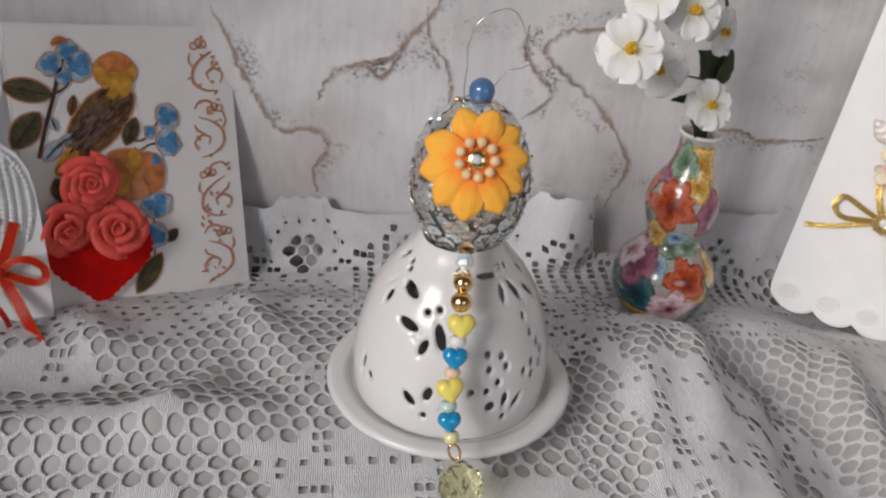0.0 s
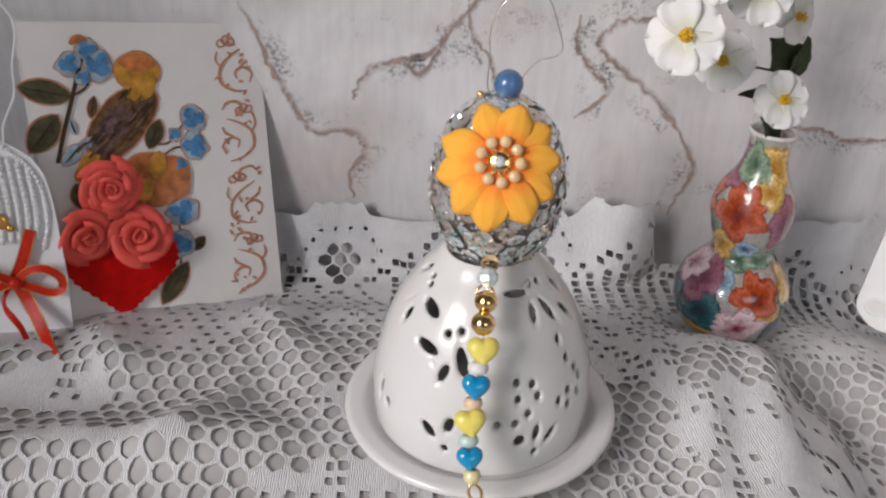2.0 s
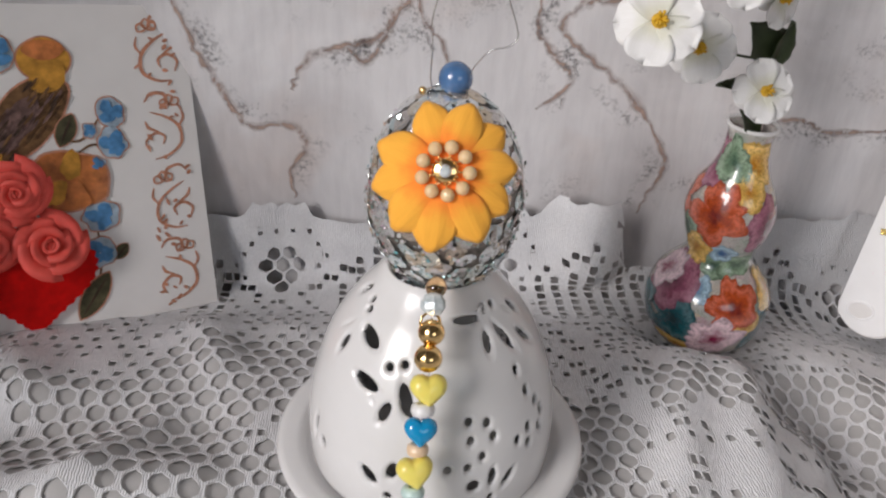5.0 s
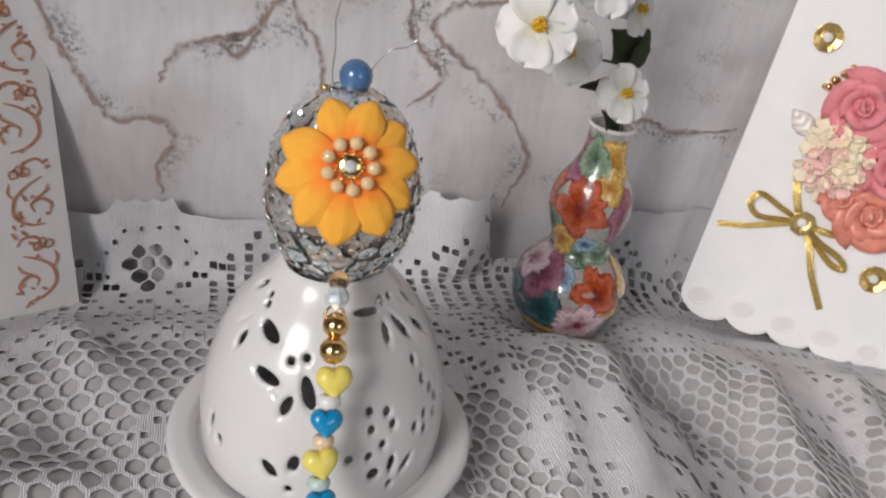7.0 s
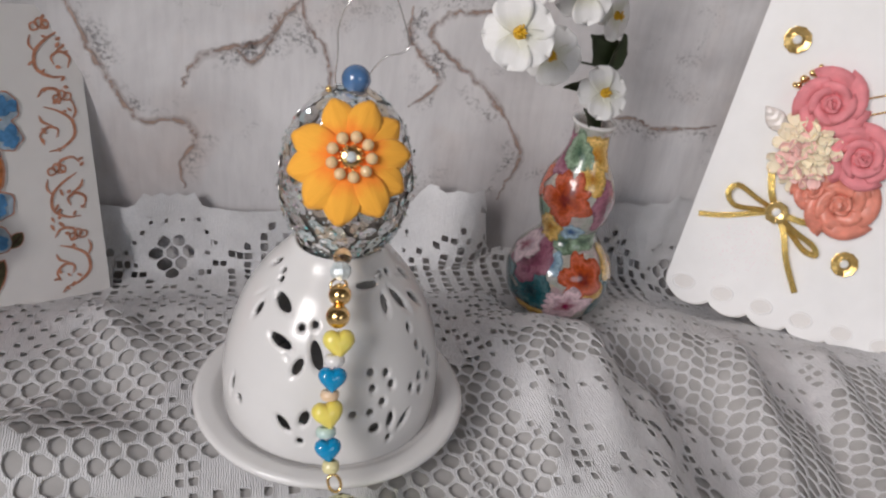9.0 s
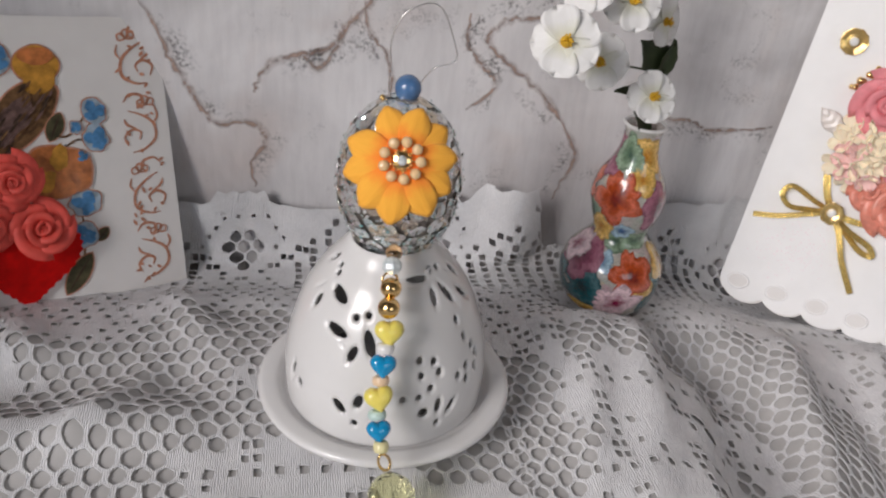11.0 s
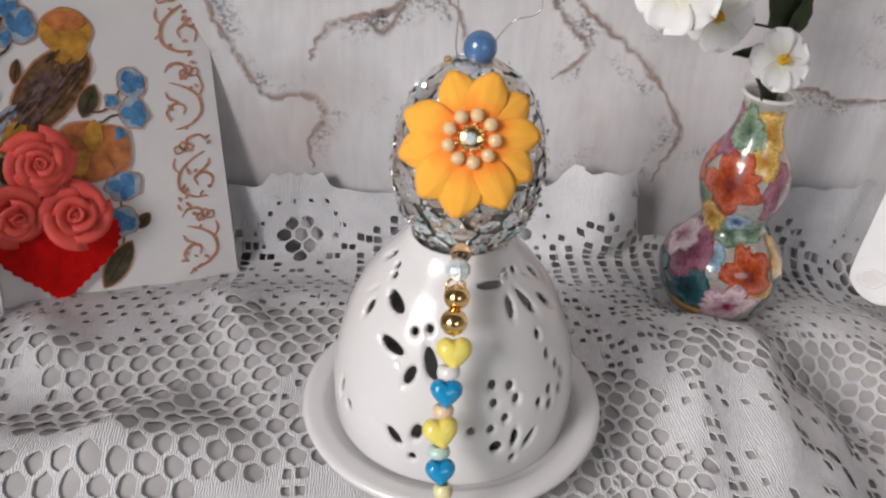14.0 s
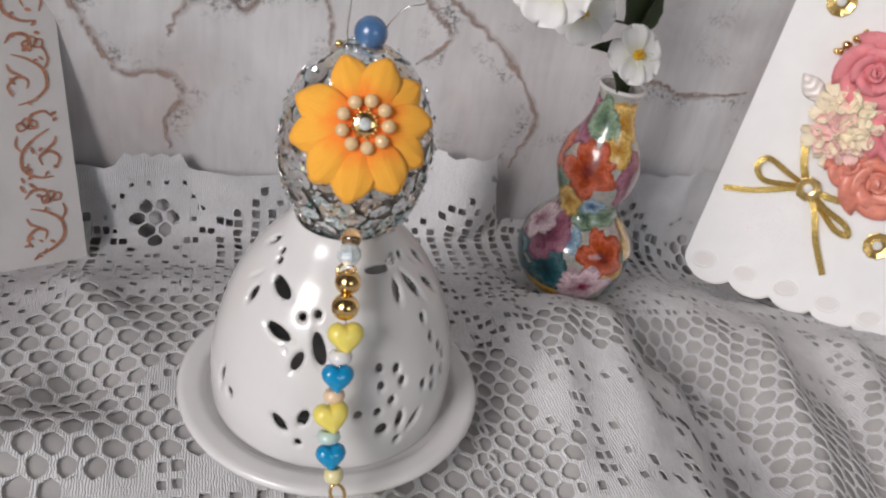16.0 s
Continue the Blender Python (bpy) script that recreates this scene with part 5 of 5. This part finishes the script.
def blob(x, y, rx, ry, turn, material, level, seed, name="printed_patch", rim=True, wob=0.28):
    if rim:
        ink(name, oval(x, y, rx * 1.05 + 0.0003, ry * 1.05 + 0.0003, turn, 44, wob, seed), STENCIL if rim is True else rim, level)
    return ink(name, oval(x, y, rx, ry, turn, 44, wob, seed), material, level + 1)


# brown and ochre rounded motif in the middle of the print
blob(-0.0665, 0.1105, 0.0235, 0.0120, 42, INKBROWN, 2, 1.0, wob=0.10)
blob(-0.0865, 0.0925, 0.0100, 0.0042, 48, INKYELLOW, 3, 2.0, rim=False)
blob(-0.0720, 0.1080, 0.0150, 0.0062, 46, INKMAUVE, 4, 3.0, rim=False, wob=0.15)
blob(-0.0540, 0.1270, 0.0085, 0.0070, 30, INKYELLOW, 5, 4.0, rim=False, wob=0.12)
blob(-0.0540, 0.1345, 0.0108, 0.0092, -8, INKYELLOW, 3, 5.0, wob=0.06)
blob(-0.0535, 0.1388, 0.0088, 0.0044, -8, INKAMBER, 6, 6.0, rim=False, wob=0.12)
for k in range(34):
    a, b = random.Random(k).uniform(-1, 1), random.Random(k + 90).uniform(-1, 1)
    cx, cy = -0.0690 + b * 0.0150 - a * 0.0060, 0.1085 + b * 0.0130 + a * 0.0062
    stroke("print_stroke", [(cx + 0.0022, cy + 0.0022), (cx, cy), (cx - 0.0028, cy - 0.0024)], 0.0013, (INKDARK, INKMAUVE, INKBROWN)[k % 3], 9 + k % 4)
# stems
stroke("printed_stem", [(-0.1005, 0.0957), (-0.0945, 0.110), (-0.0881, 0.1239), (-0.0775, 0.1479)], 0.0020, INKDARK, 4, taper=False)
stroke("printed_stem", [(-0.099, 0.128), (-0.090, 0.1265), (-0.080, 0.130), (-0.074, 0.139)], 0.0012, INKBROWN, 3)
stroke("printed_stem", [(-0.0560, 0.098), (-0.0470, 0.096), (-0.040, 0.101), (-0.034, 0.108)], 0.0012, INKBROWN, 3)
stroke("printed_stem", [(-0.050, 0.090), (-0.043, 0.093), (-0.036, 0.092)], 0.0011, INKBROWN, 3)
stroke("printed_stem", [(-0.0485, 0.058), (-0.049, 0.046), (-0.051, 0.034), (-0.056, 0.022)], 0.0012, INKBROWN, 2)
# leaves
for x, y, l, w, t, mt in ((-0.0987, 0.1306, 0.0245, 0.0115, -20, INKGREEN), (-0.1036, 0.1109, 0.0225, 0.0130, 44, INKGREEN), (-0.0930, 0.0985, 0.0140, 0.0075, 40, INKPALE), (-0.0934, 0.0771, 0.0140, 0.0095, 100, INKGREEN),
                          (-0.0520, 0.1018, 0.0160, 0.0085, 59, INKGREEN), (-0.0568, 0.0210, 0.0260, 0.0105, 48, INKGREEN), (-0.0402, 0.0396, 0.0095, 0.0060, 40, INKGREEN), (-0.0790, 0.1200, 0.0110, 0.0045, 70, INKBROWN), (-0.0850, 0.1030, 0.0110, 0.0050, 20, INKPALE), (-0.0900, 0.1120, 0.0080, 0.0040, 100, INKPALE)):
    ink("printed_leaf", leaf_outline(x, y, l * 1.08, w * 1.16, t), STENCIL, 3)
    ink("printed_leaf", leaf_outline(x, y, l, w, t), mt, 4)
    stroke("leaf_vein", [(x - l * 0.4 * math.cos(radians(t)), y - l * 0.4 * math.sin(radians(t))), (x, y), (x + l * 0.4 * math.cos(radians(t)), y + l * 0.4 * math.sin(radians(t)))], 0.0009, INKDARK, 6)
# blue blossoms
for x, y, s, sd in ((-0.0855, 0.1425, 0.0058, 1), (-0.0760, 0.1480, 0.0052, 2), (-0.0718, 0.1396, 0.0070, 3), (-0.0800, 0.1350, 0.0040, 9), (-0.0313, 0.1067, 0.0068, 4), (-0.0327, 0.0921, 0.0074, 5), (-0.0417, 0.0840, 0.0036, 6), (-0.0459, 0.0591, 0.0080, 7), (-0.0503, 0.0415, 0.0080, 8), (-0.0420, 0.1000, 0.0035, 10)):
    blob(x, y, s, s * 0.86, sd * 25, INKPALE, 4, sd * 1.7, "printed_blossom", STENCIL)
    for k in range(3):
        a = sd + k * 2.1
        ink("printed_blossom", oval(x + s * 0.42 * math.cos(a), y + s * 0.42 * math.sin(a), s * 0.50, s * 0.38, sd * 40 + k * 60, 16, 0.4, sd + k), INKBLUE, 7 + k)
stroke("printed_bud", [(-0.083, 0.1515), (-0.079, 0.1535), (-0.0745, 0.1520)], 0.0040, INKAMBER, 5)
# amber flower beside the roses
blob(-0.0560, 0.0785, 0.0180, 0.0138, -14, INKAMBER, 5, 7.0, rim=STENCIL, wob=0.15)
for k in range(5):
    ink("amber_fold", oval(-0.0565 + 0.009 * math.cos(k * 1.26), 0.0785 + 0.0075 * math.sin(k * 1.26), 0.0070, 0.0045, k * 72, 18, 0.3, k + 2.0), INKYELLOW if k % 2 else INKAMBER, 8 + k)

# stencilled sprigs down the edge: a waving vine, curls, loops and single leaves
rs = random.Random(11)


def sprig_at(px, py):
    """From the middle line of the strip to the card."""
    return (-0.0152 + 0.0128 * (py - 0.010) / 0.14 + px, py)


for k in range(4):
    y0, m = 0.006 + 0.0362 * k, (1 if k % 2 == 0 else -1)
    for pts, w in (([(-0.006, 0.002), (0.001, 0.003), (0.0075, 0.008), (0.0070, 0.016), (0.0010, 0.0215), (-0.0065, 0.025)], 0.0015),
                   ([(-0.0085, 0.030), (-0.0050, 0.0335), (0.0010, 0.0325), (0.0020, 0.0285), (-0.0010, 0.0265)], 0.0013),
                   ([(-0.0080, 0.006), (-0.0095, 0.011), (-0.0050, 0.0145), (-0.0005, 0.0125), (-0.0015, 0.0085)], 0.0012),
                   ([(-0.0030, 0.015), (-0.0075, 0.0175), (-0.0090, 0.0210)], 0.0011), ([(0.0070, 0.016), (0.0095, 0.020), (0.0085, 0.0245)], 0.0011)):
        stroke("stencil_vine", [sprig_at(m * px, y0 + py) for px, py in pts], w + 0.0004 * rs.random(), STENCIL, 1)
    for q in range(3):
        a = 0.6 + q * 1.0
        cx, cy = 0.0035 * m, y0 + 0.0265
        pts = [(cx + 0.0052 * math.cos(a) * t - 0.0020 * math.sin(a) * u, cy + 0.0052 * math.sin(a) * t + 0.0020 * math.cos(a) * u) for t, u in ((0.1, 0), (0.6, 1), (1.0, 0), (0.6, -1), (0.1, 0))]
        stroke("stencil_petal", [sprig_at(*p) for p in pts], 0.0009, STENCIL, 2, taper=False)
    for q in range(11):
        px, py = sprig_at(rs.uniform(-0.0100, 0.0100), y0 + rs.uniform(0.0, 0.036))
        ink("stencil_leaf", leaf_outline(px, py, rs.uniform(0.0022, 0.0044), rs.uniform(0.0011, 0.0019), rs.uniform(0, 180), 6), STENCIL, 2 + q % 2)

# the red heart with its pinked rim
outline = []
for k in range(180):
    (hx, hy), (qx, qy) = heart_xy(2 * math.pi * k / 180), plump_heart(2 * math.pi * k / 180)
    hx, hy = 0.4 * hx + 0.6 * qx, 0.4 * hy + 0.6 * qy
    g = 1 + 0.026 * math.cos(k * math.pi / 2)
    px, py = hx * 0.0580 * g, hy * 0.0520 * g
    outline.append((-0.0818 + px * 0.99 + py * 0.14, 0.0345 + py * 0.99 - px * 0.14))
part("felt_heart", slab(outline, 0.0016, 0.0030), REDFOAM, card, "red glitter foam heart with a pinked rim")
rose("clay_rose", card, ROSERED, pose(-0.0803, 0.0797, 0.003, 0, 0, 20), 0.0128, "coral clay rose", 1, 1.1)
rose("clay_rose", card, ROSERED, pose(-0.0975, 0.0595, 0.003, 16, -12, 80), 0.0128, "coral clay rose", 2, 1.2, ((2, 0.18, 0.62), (3, 0.46, 0.56), (3, 0.84, 0.36)))
rose("clay_rose", card, ROSERED, pose(-0.0712, 0.0512, 0.003, 10, 8, 150), 0.0138, "coral clay rose", 3, 1.2, ((2, 0.20, 0.62), (3, 0.46, 0.56), (4, 0.84, 0.36)))


# the arched tag with braid and a red bow
TG = card_frame(Vector((-0.2005, 0.0862, -0.0262)), 10, 12)
tag = thing("arched_tag", "white arched tag with pearly braid and a red ribbon bow", "gift tag", TG)
side = [(0.0, 0.0), (0.0012, 0.034), (0.0004, 0.064), (-0.0004, 0.076), (-0.0022, 0.087), (-0.0068, 0.0955), (-0.0130, 0.1005), (-0.0190, 0.1040)]
arch = side + [(-0.0215, 0.1065)] + [(-0.0430 - x, y) for x, y in reversed(side)]
part("tag_card", slab(arch, 0.0014), TAGCARD, tag)


def braid(name, points, r):
    """A cord with small rounded knots along it, each knot a piece of its own."""
    ln = smooth_line([(x, y, r * 0.8) for x, y in points], 10)
    row = part(name, tube(ln, r * 0.6, 6), ROPE, tag, "white pearly braid")
    knot_me = mesh_of("knot", *ball(r, r * 1.25, r, 8, 6))
    knot_me.materials.append(ROPE)
    acc = 0.0
    for a, b in zip(ln, ln[1:]):
        acc += (b - a).length
        if acc > r * 1.35:
            acc = 0
            part("knot", knot_me, ROPE, row, m=Matrix.Translation(b))


braid("braid_rim", [(-0.0075, 0.0500), (-0.0035, 0.0640), (-0.0040, 0.0800), (-0.0085, 0.0915), (-0.0150, 0.0980), (-0.0205, 0.1025), (-0.0260, 0.0985), (-0.0350, 0.0910), (-0.0390, 0.0780), (-0.0395, 0.060)], 0.0012)
for k in range(8):
    x = -0.0085 - 0.0040 * k
    braid("braid_row", [(x - 0.001, 0.0555 - 0.0004 * k), (x + 0.0004, 0.066), (x + 0.0004, 0.078), (x - 0.0004, 0.0960 - 0.00062 * (k - 3.4) ** 2)], 0.0015)
part("gold_charm", ball(0.0032, 0.0040, 0.0012, 14, 8), GOLDEDGE, tag, "small gold charm", m=pose(-0.0235, 0.0660, 0.004))
part("gold_charm", ball(0.0020, 0.0020, 0.0010, 10, 6), GOLDEDGE, tag, "small gold charm", m=pose(-0.0200, 0.0625, 0.004))


def ribbon(name, parent, pts, width, material, rims=None, twist=0.0, normal=(0, 0, 1), label=""):
    ln = smooth_line(pts, 10)
    ob = part(name, strip(ln, width, normal, 0.0003, twist), material, parent, label)
    if rims:
        nrm = Vector(normal)
        for s in (-1, 1):
            edge = []
            for i, p in enumerate(ln):
                d = (ln[min(i + 1, len(ln) - 1)] - ln[max(i - 1, 0)]).normalized()
                sd = d.cross(nrm)
                sd = sd.normalized() if sd.length > 1e-6 else Vector((1, 0, 0))
                edge.append(p + sd * s * width * 0.47 + Vector((0, 0, 0.0002)))
            part("ribbon_rim", tube(edge, 0.00025, 5), rims, ob, "gold woven rim")
    return ob


KX, KY = -0.0215, 0.0355
ribbon("bow_tail", tag, [(KX, KY, 0.004), (KX + 0.0050, KY - 0.011, 0.006), (KX + 0.0120, KY - 0.0250, 0.015), (KX + 0.0215, KY - 0.0335, 0.034)], 0.0062, REDRIBBON, GOLDEDGE, label="red satin ribbon tail")
ribbon("bow_tail", tag, [(KX - 0.002, KY, 0.004), (KX - 0.006, KY - 0.010, 0.008), (KX + 0.001, KY - 0.024, 0.010), (KX + 0.003, KY - 0.038, 0.013), (KX - 0.004, KY - 0.050, 0.020)], 0.0030, REDRIBBON, None, 0.9, label="red satin ribbon tail")
ribbon("bow_strap", tag, [(KX - 0.001, KY, 0.003), (KX + 0.005, KY + 0.012, 0.004), (KX + 0.0100, KY + 0.0255, 0.003)], 0.0055, REDRIBBON, GOLDEDGE, label="red satin ribbon end")
ribbon("bow_loop", tag, [(KX, KY, 0.005), (KX + 0.007, KY + 0.006, 0.007), (KX + 0.015, KY + 0.0068, 0.008), (KX + 0.0215, KY + 0.0020, 0.008), (KX + 0.0215, KY - 0.0040, 0.008), (KX + 0.016, KY - 0.0058, 0.007), (KX + 0.008, KY - 0.003, 0.006), (KX, KY + 0.0005, 0.005)], 0.0042, REDRIBBON, GOLDEDGE, normal=(0.1, 0.55, 0.8), label="red satin ribbon loop")
ribbon("bow_loop", tag, [(KX, KY, 0.005), (KX - 0.008, KY + 0.006, 0.009), (KX - 0.018, KY + 0.0085, 0.010), (KX - 0.0265, KY + 0.004, 0.010), (KX - 0.0270, KY - 0.0025, 0.010), (KX - 0.021, KY - 0.0048, 0.009), (KX - 0.010, KY - 0.002, 0.008), (KX, KY + 0.0005, 0.005)], 0.0044, REDRIBBON, GOLDEDGE, normal=(-0.1, 0.55, 0.8), label="red satin ribbon loop")
part("bow_knot", ball(0.0034, 0.0030, 0.0026, 14, 9), REDRIBBON, tag, "red ribbon knot", m=pose(KX, KY, 0.0065))
part("hanging_cord", tube(smooth_line([(-0.0175, 0.103, 0.001), (-0.0160, 0.112, 0.001), (-0.0095, 0.1253, 0.001), (-0.0085, 0.138, 0.0), (-0.0055, 0.1588, -0.001), (-0.0200, 0.172, -0.001), (-0.0330, 0.150, 0.0), (-0.0270, 0.103, 0.001)], 8), 0.0006, 6), ROPE, tag, "thin white cord")


# the pearl-white card with a gold bow and pink paper flowers
RC = card_frame((0.247, 0.145, -0.035), -30, 12) @ pose(-0.001, 0.0103, 0, 0, 0, 0.9) @ Matrix.Scale(0.955, 4)
wcard = thing("embellished_card", "pearl-white card with a gold bow, sequins and pink paper flowers", "greeting card", RC)
edge = []
for k in range(6):
    x0 = -0.0085 + 0.0262 * k
    for t in range(0, 9):
        x = x0 + 0.0262 * t / 9
        edge.append((x, -0.0205 - 0.105 * (x + 0.0085) - 0.0055 * math.sin(math.pi * (t / 9)) ** 0.7))
outline = [(-0.0122, -0.0120), (-0.0112, -0.0170)] + edge + [(0.150, -0.037), (0.168, 0.180), (0.0105, 0.1960)]
part("card_front", slab(outline, 0.0018), GLITTERCARD, wcard)
part("card_base", slab([(x + 0.0012, y - 0.0016) for x, y in outline], 0.0014, -0.0020), CARDSTOCK, wcard)
for k in range(6):
    x = -0.0002 + 0.0262 * k
    y = -0.0135 - 0.105 * x
    pts = [(x + 0.0070 * math.cos(a * math.pi / 12), y + 0.0052 * math.sin(a * math.pi / 12), 0.0004) for a in range(24)]
    part("eyelet_rim", tube(pts, 0.0007, 6, True), GLITTERCARD, wcard, "raised white eyelet")
    part("eyelet", slab(oval(x, y, 0.0066, 0.0048, 0, 24), 0.0002, 0.00035), CARDSTOCK, wcard, "grey-white punched eyelet")


def gold_disc(x, y, r, tilt):
    ob = part("gold_sequin", (*lathe(((r * 0.26, 0.0007), (r * 0.55, 0.0004), (r * 0.93, 0.0016), (r, 0.0015), (r * 0.62, 0.0), (r * 0.26, 0.0002), (r * 0.26, 0.0007)), 10)[:2], None, False), GOLDSEQUIN, wcard, "cupped gold sequin", m=pose(x, y, 0.0006, tilt, tilt * 0.5, 15))
    part("sequin_gem", (*lathe(((0, 0.0004), (r * 0.34, 0.0006), (r * 0.26, 0.0016), (0, 0.0019)), 8), None, False), WHITEBEAD, ob)


gold_disc(0.0289, 0.1535, 0.0085, 3)
gold_disc(0.0936, 0.0220, 0.0085, -3)
BX, BY = 0.0444, 0.0469
GR = dict(width=0.0036, material=GOLDRIBBON)
ribbon("bow_loop", wcard, [(BX, BY, 0.002), (BX - 0.013, BY + 0.006, 0.005), (BX - 0.027, BY + 0.0125, 0.006), (BX - 0.032, BY + 0.0065, 0.006), (BX - 0.026, BY - 0.0010, 0.005), (BX - 0.012, BY - 0.0010, 0.003), (BX, BY, 0.002)], 0.0036, GOLDRIBBON, normal=(0.0, 0.60, 0.8), label="gold lurex ribbon loop")
ribbon("bow_end", wcard, [(BX, BY, 0.002), (BX - 0.018, BY - 0.006, 0.002), (BX - 0.032, BY - 0.010, 0.0018), (BX - 0.0464, BY - 0.0120, 0.0015)], label="gold lurex ribbon end", **GR)
ribbon("bow_end", wcard, [(BX, BY, 0.002), (BX + 0.0135, BY - 0.003, 0.003), (BX + 0.030, BY - 0.0035, 0.002)], 0.0042, GOLDRIBBON, label="gold lurex ribbon end")
ribbon("bow_end", wcard, [(BX, BY, 0.002), (BX - 0.006, BY + 0.012, 0.003), (BX - 0.0094, BY + 0.0260, 0.002)], 0.0044, GOLDRIBBON, label="gold lurex ribbon end")
ribbon("bow_loop", wcard, [(BX, BY, 0.002), (BX + 0.012, BY - 0.009, 0.005), (BX + 0.026, BY - 0.016, 0.006), (BX + 0.030, BY - 0.022, 0.006), (BX + 0.022, BY - 0.0205, 0.005), (BX + 0.010, BY - 0.010, 0.003), (BX, BY, 0.002)], 0.0040, GOLDRIBBON, normal=(0.3, 0.4, 0.8), label="gold lurex ribbon loop")
ribbon("bow_tail", wcard, [(BX, BY, 0.002), (BX + 0.0075, BY - 0.012, 0.004), (BX + 0.014, BY - 0.030, 0.005), (BX + 0.0250, BY - 0.0505, 0.003)], 0.0038, GOLDRIBBON, label="gold lurex ribbon tail")
part("bow_sequin", lathe(((0.0016, 0.0052), (0.0040, 0.0050), (0.0072, 0.0068), (0.0077, 0.0066), (0.0044, 0.0044), (0.0016, 0.0046), (0.0016, 0.0052)), 8), GOLDSEQUIN, wcard, "cupped gold sequin", m=pose(BX, BY, 0))
part("bow_gem", (*lathe(((0, 0.0048), (0.0030, 0.0052), (0.0024, 0.0066), (0, 0.0072)), 8), None, False), WHITEBEAD, wcard, "clear rhinestone", m=pose(BX, BY, 0))

rose("paper_rose", wcard, ROSEPINK, pose(0.0570, 0.1200, 0.002, 0, 0, 30), 0.0180, "pink paper rose", 5, 1.3, ((3, 0.20, 0.50), (4, 0.50, 0.44), (5, 0.85, 0.26)))
rose("paper_rose", wcard, ROSEPINK, pose(0.0830, 0.0915, 0.002, 0, 0, 70), 0.0175, "pink paper rose", 6, 1.3, ((3, 0.20, 0.50), (4, 0.50, 0.44), (5, 0.85, 0.26)))
rose("sheer_flower", wcard, PEACH, pose(0.0800, 0.0595, 0.001, 0, 0, 10), 0.0138, "peach sheer cloth flower", 7, 2.2, ((4, 0.35, 0.30), (5, 0.75, 0.26), (5, 1.05, 0.18)))
rose("sheer_flower", wcard, PEACH, pose(0.0620, 0.0660, 0.001, 0, 0, 60), 0.0120, "peach sheer cloth flower", 8, 2.2, ((4, 0.35, 0.30), (5, 0.75, 0.26)))

head = part("paper_hydrangea", ball(0.0150, 0.0150, 0.0080, 20, 12), CREAM, wcard, "cluster of cream paper florets", m=pose(0.0510, 0.0880, 0.003))
def round_petal(u, v):
    s, w = (u - 0.5) * 2, 0.0086 * (0.28 + 0.72 * math.sin(min(1, v * 1.15) * math.pi / 2)) * math.sqrt(max(0.02, 1 - max(0.0, (v - 0.55) / 0.45) ** 2))
    return (s * w / 2, 0.0085 * v, 0.0016 * s * s * v + 0.0010 * v * v)


floret_mes = []
for tint in (CREAM, BLUSH, CREAM):
    fl_me = mesh_of("floret", *shell(round_petal, 8, 8, 0.0004))
    fl_me.materials.append(tint)
    floret_mes.append(fl_me)
rh = random.Random(3)
for k in range(16):
    a, u = k * 2.39996, math.sqrt((k + 0.5) / 16)
    px, py = 0.0175 * u * math.cos(a), 0.0185 * u * math.sin(a)
    pz = 0.0085 * math.sqrt(max(0.05, 1 - u * u)) + 0.001
    nrm = Vector((px * 1.1, py * 1.1, 0.016 + pz))
    base = facing(Vector((px, py, pz)), nrm, (0.2, 1, 0.1)) @ Matrix.Rotation(rh.uniform(0, 6), 4, "Z")
    for q in range(4):
        part("floret", floret_mes[k % 3], CREAM, head, m=base @ Matrix.Rotation(q * math.pi / 2, 4, "Z") @ pose(0, 0.0003, 0.0003 * (q % 2), rh.uniform(5, 30)))


def feather_leaf(x, y, ln, w, turn):
    def fn(u, v):
        s = (u - 0.5) * 2
        k = w * max(0.05, math.sin(math.pi * v ** 0.85)) / 2
        return (s * k, ln * v, 0.0022 + 0.0012 * math.cos(abs(s) * 5 - v * 26) * 0.35 + 0.002 * (1 - s * s))
    part("pearl_leaf", shell(fn, 10, 24, 0.0004), PEARLLEAF, wcard, "pearl-white ribbed leaf", m=pose(x, y, 0.0004, 0, 0, turn))


feather_leaf(0.0360, 0.0980, 0.0200, 0.0125, 48)
for k in range(7):
    part("gold_berry", ball(0.0017 + 0.0004 * (k % 3)), GOLD, wcard, "gold bead berry", m=pose(0.0345 + 0.0020 * k, 0.1270 + 0.0022 * k - 0.002 * (k % 2), 0.0025 + 0.0006 * (k % 3)))
# beaded gold chain behind the roses
for k in range(26):
    part("chain_grain", gold_me, GOLD, wcard, m=pose(0.0770 + 0.0012 * (k % 13), 0.1150 + (0.0 if k < 13 else 0.0110) + 0.0005 * (k % 13), 0.0012) @ Matrix.Scale(1.6, 4))
# specks of pink glitter on the card
rg = random.Random(8)
sp_me = mesh_of("glitter_speck", *slab(oval(0, 0, 0.00055, 0.0004, 20, 6), 0.0001, 0.0002))
sp_me.materials.append(PINKGLITTER)
for k in range(170):
    part("glitter_speck", sp_me, PINKGLITTER, wcard, m=pose(0.008 + rg.gauss(0.024, 0.014), 0.010 + rg.gauss(0.010, 0.010), 0.0002, rg.uniform(-25, 25), rg.uniform(-25, 25), rg.uniform(0, 180)))
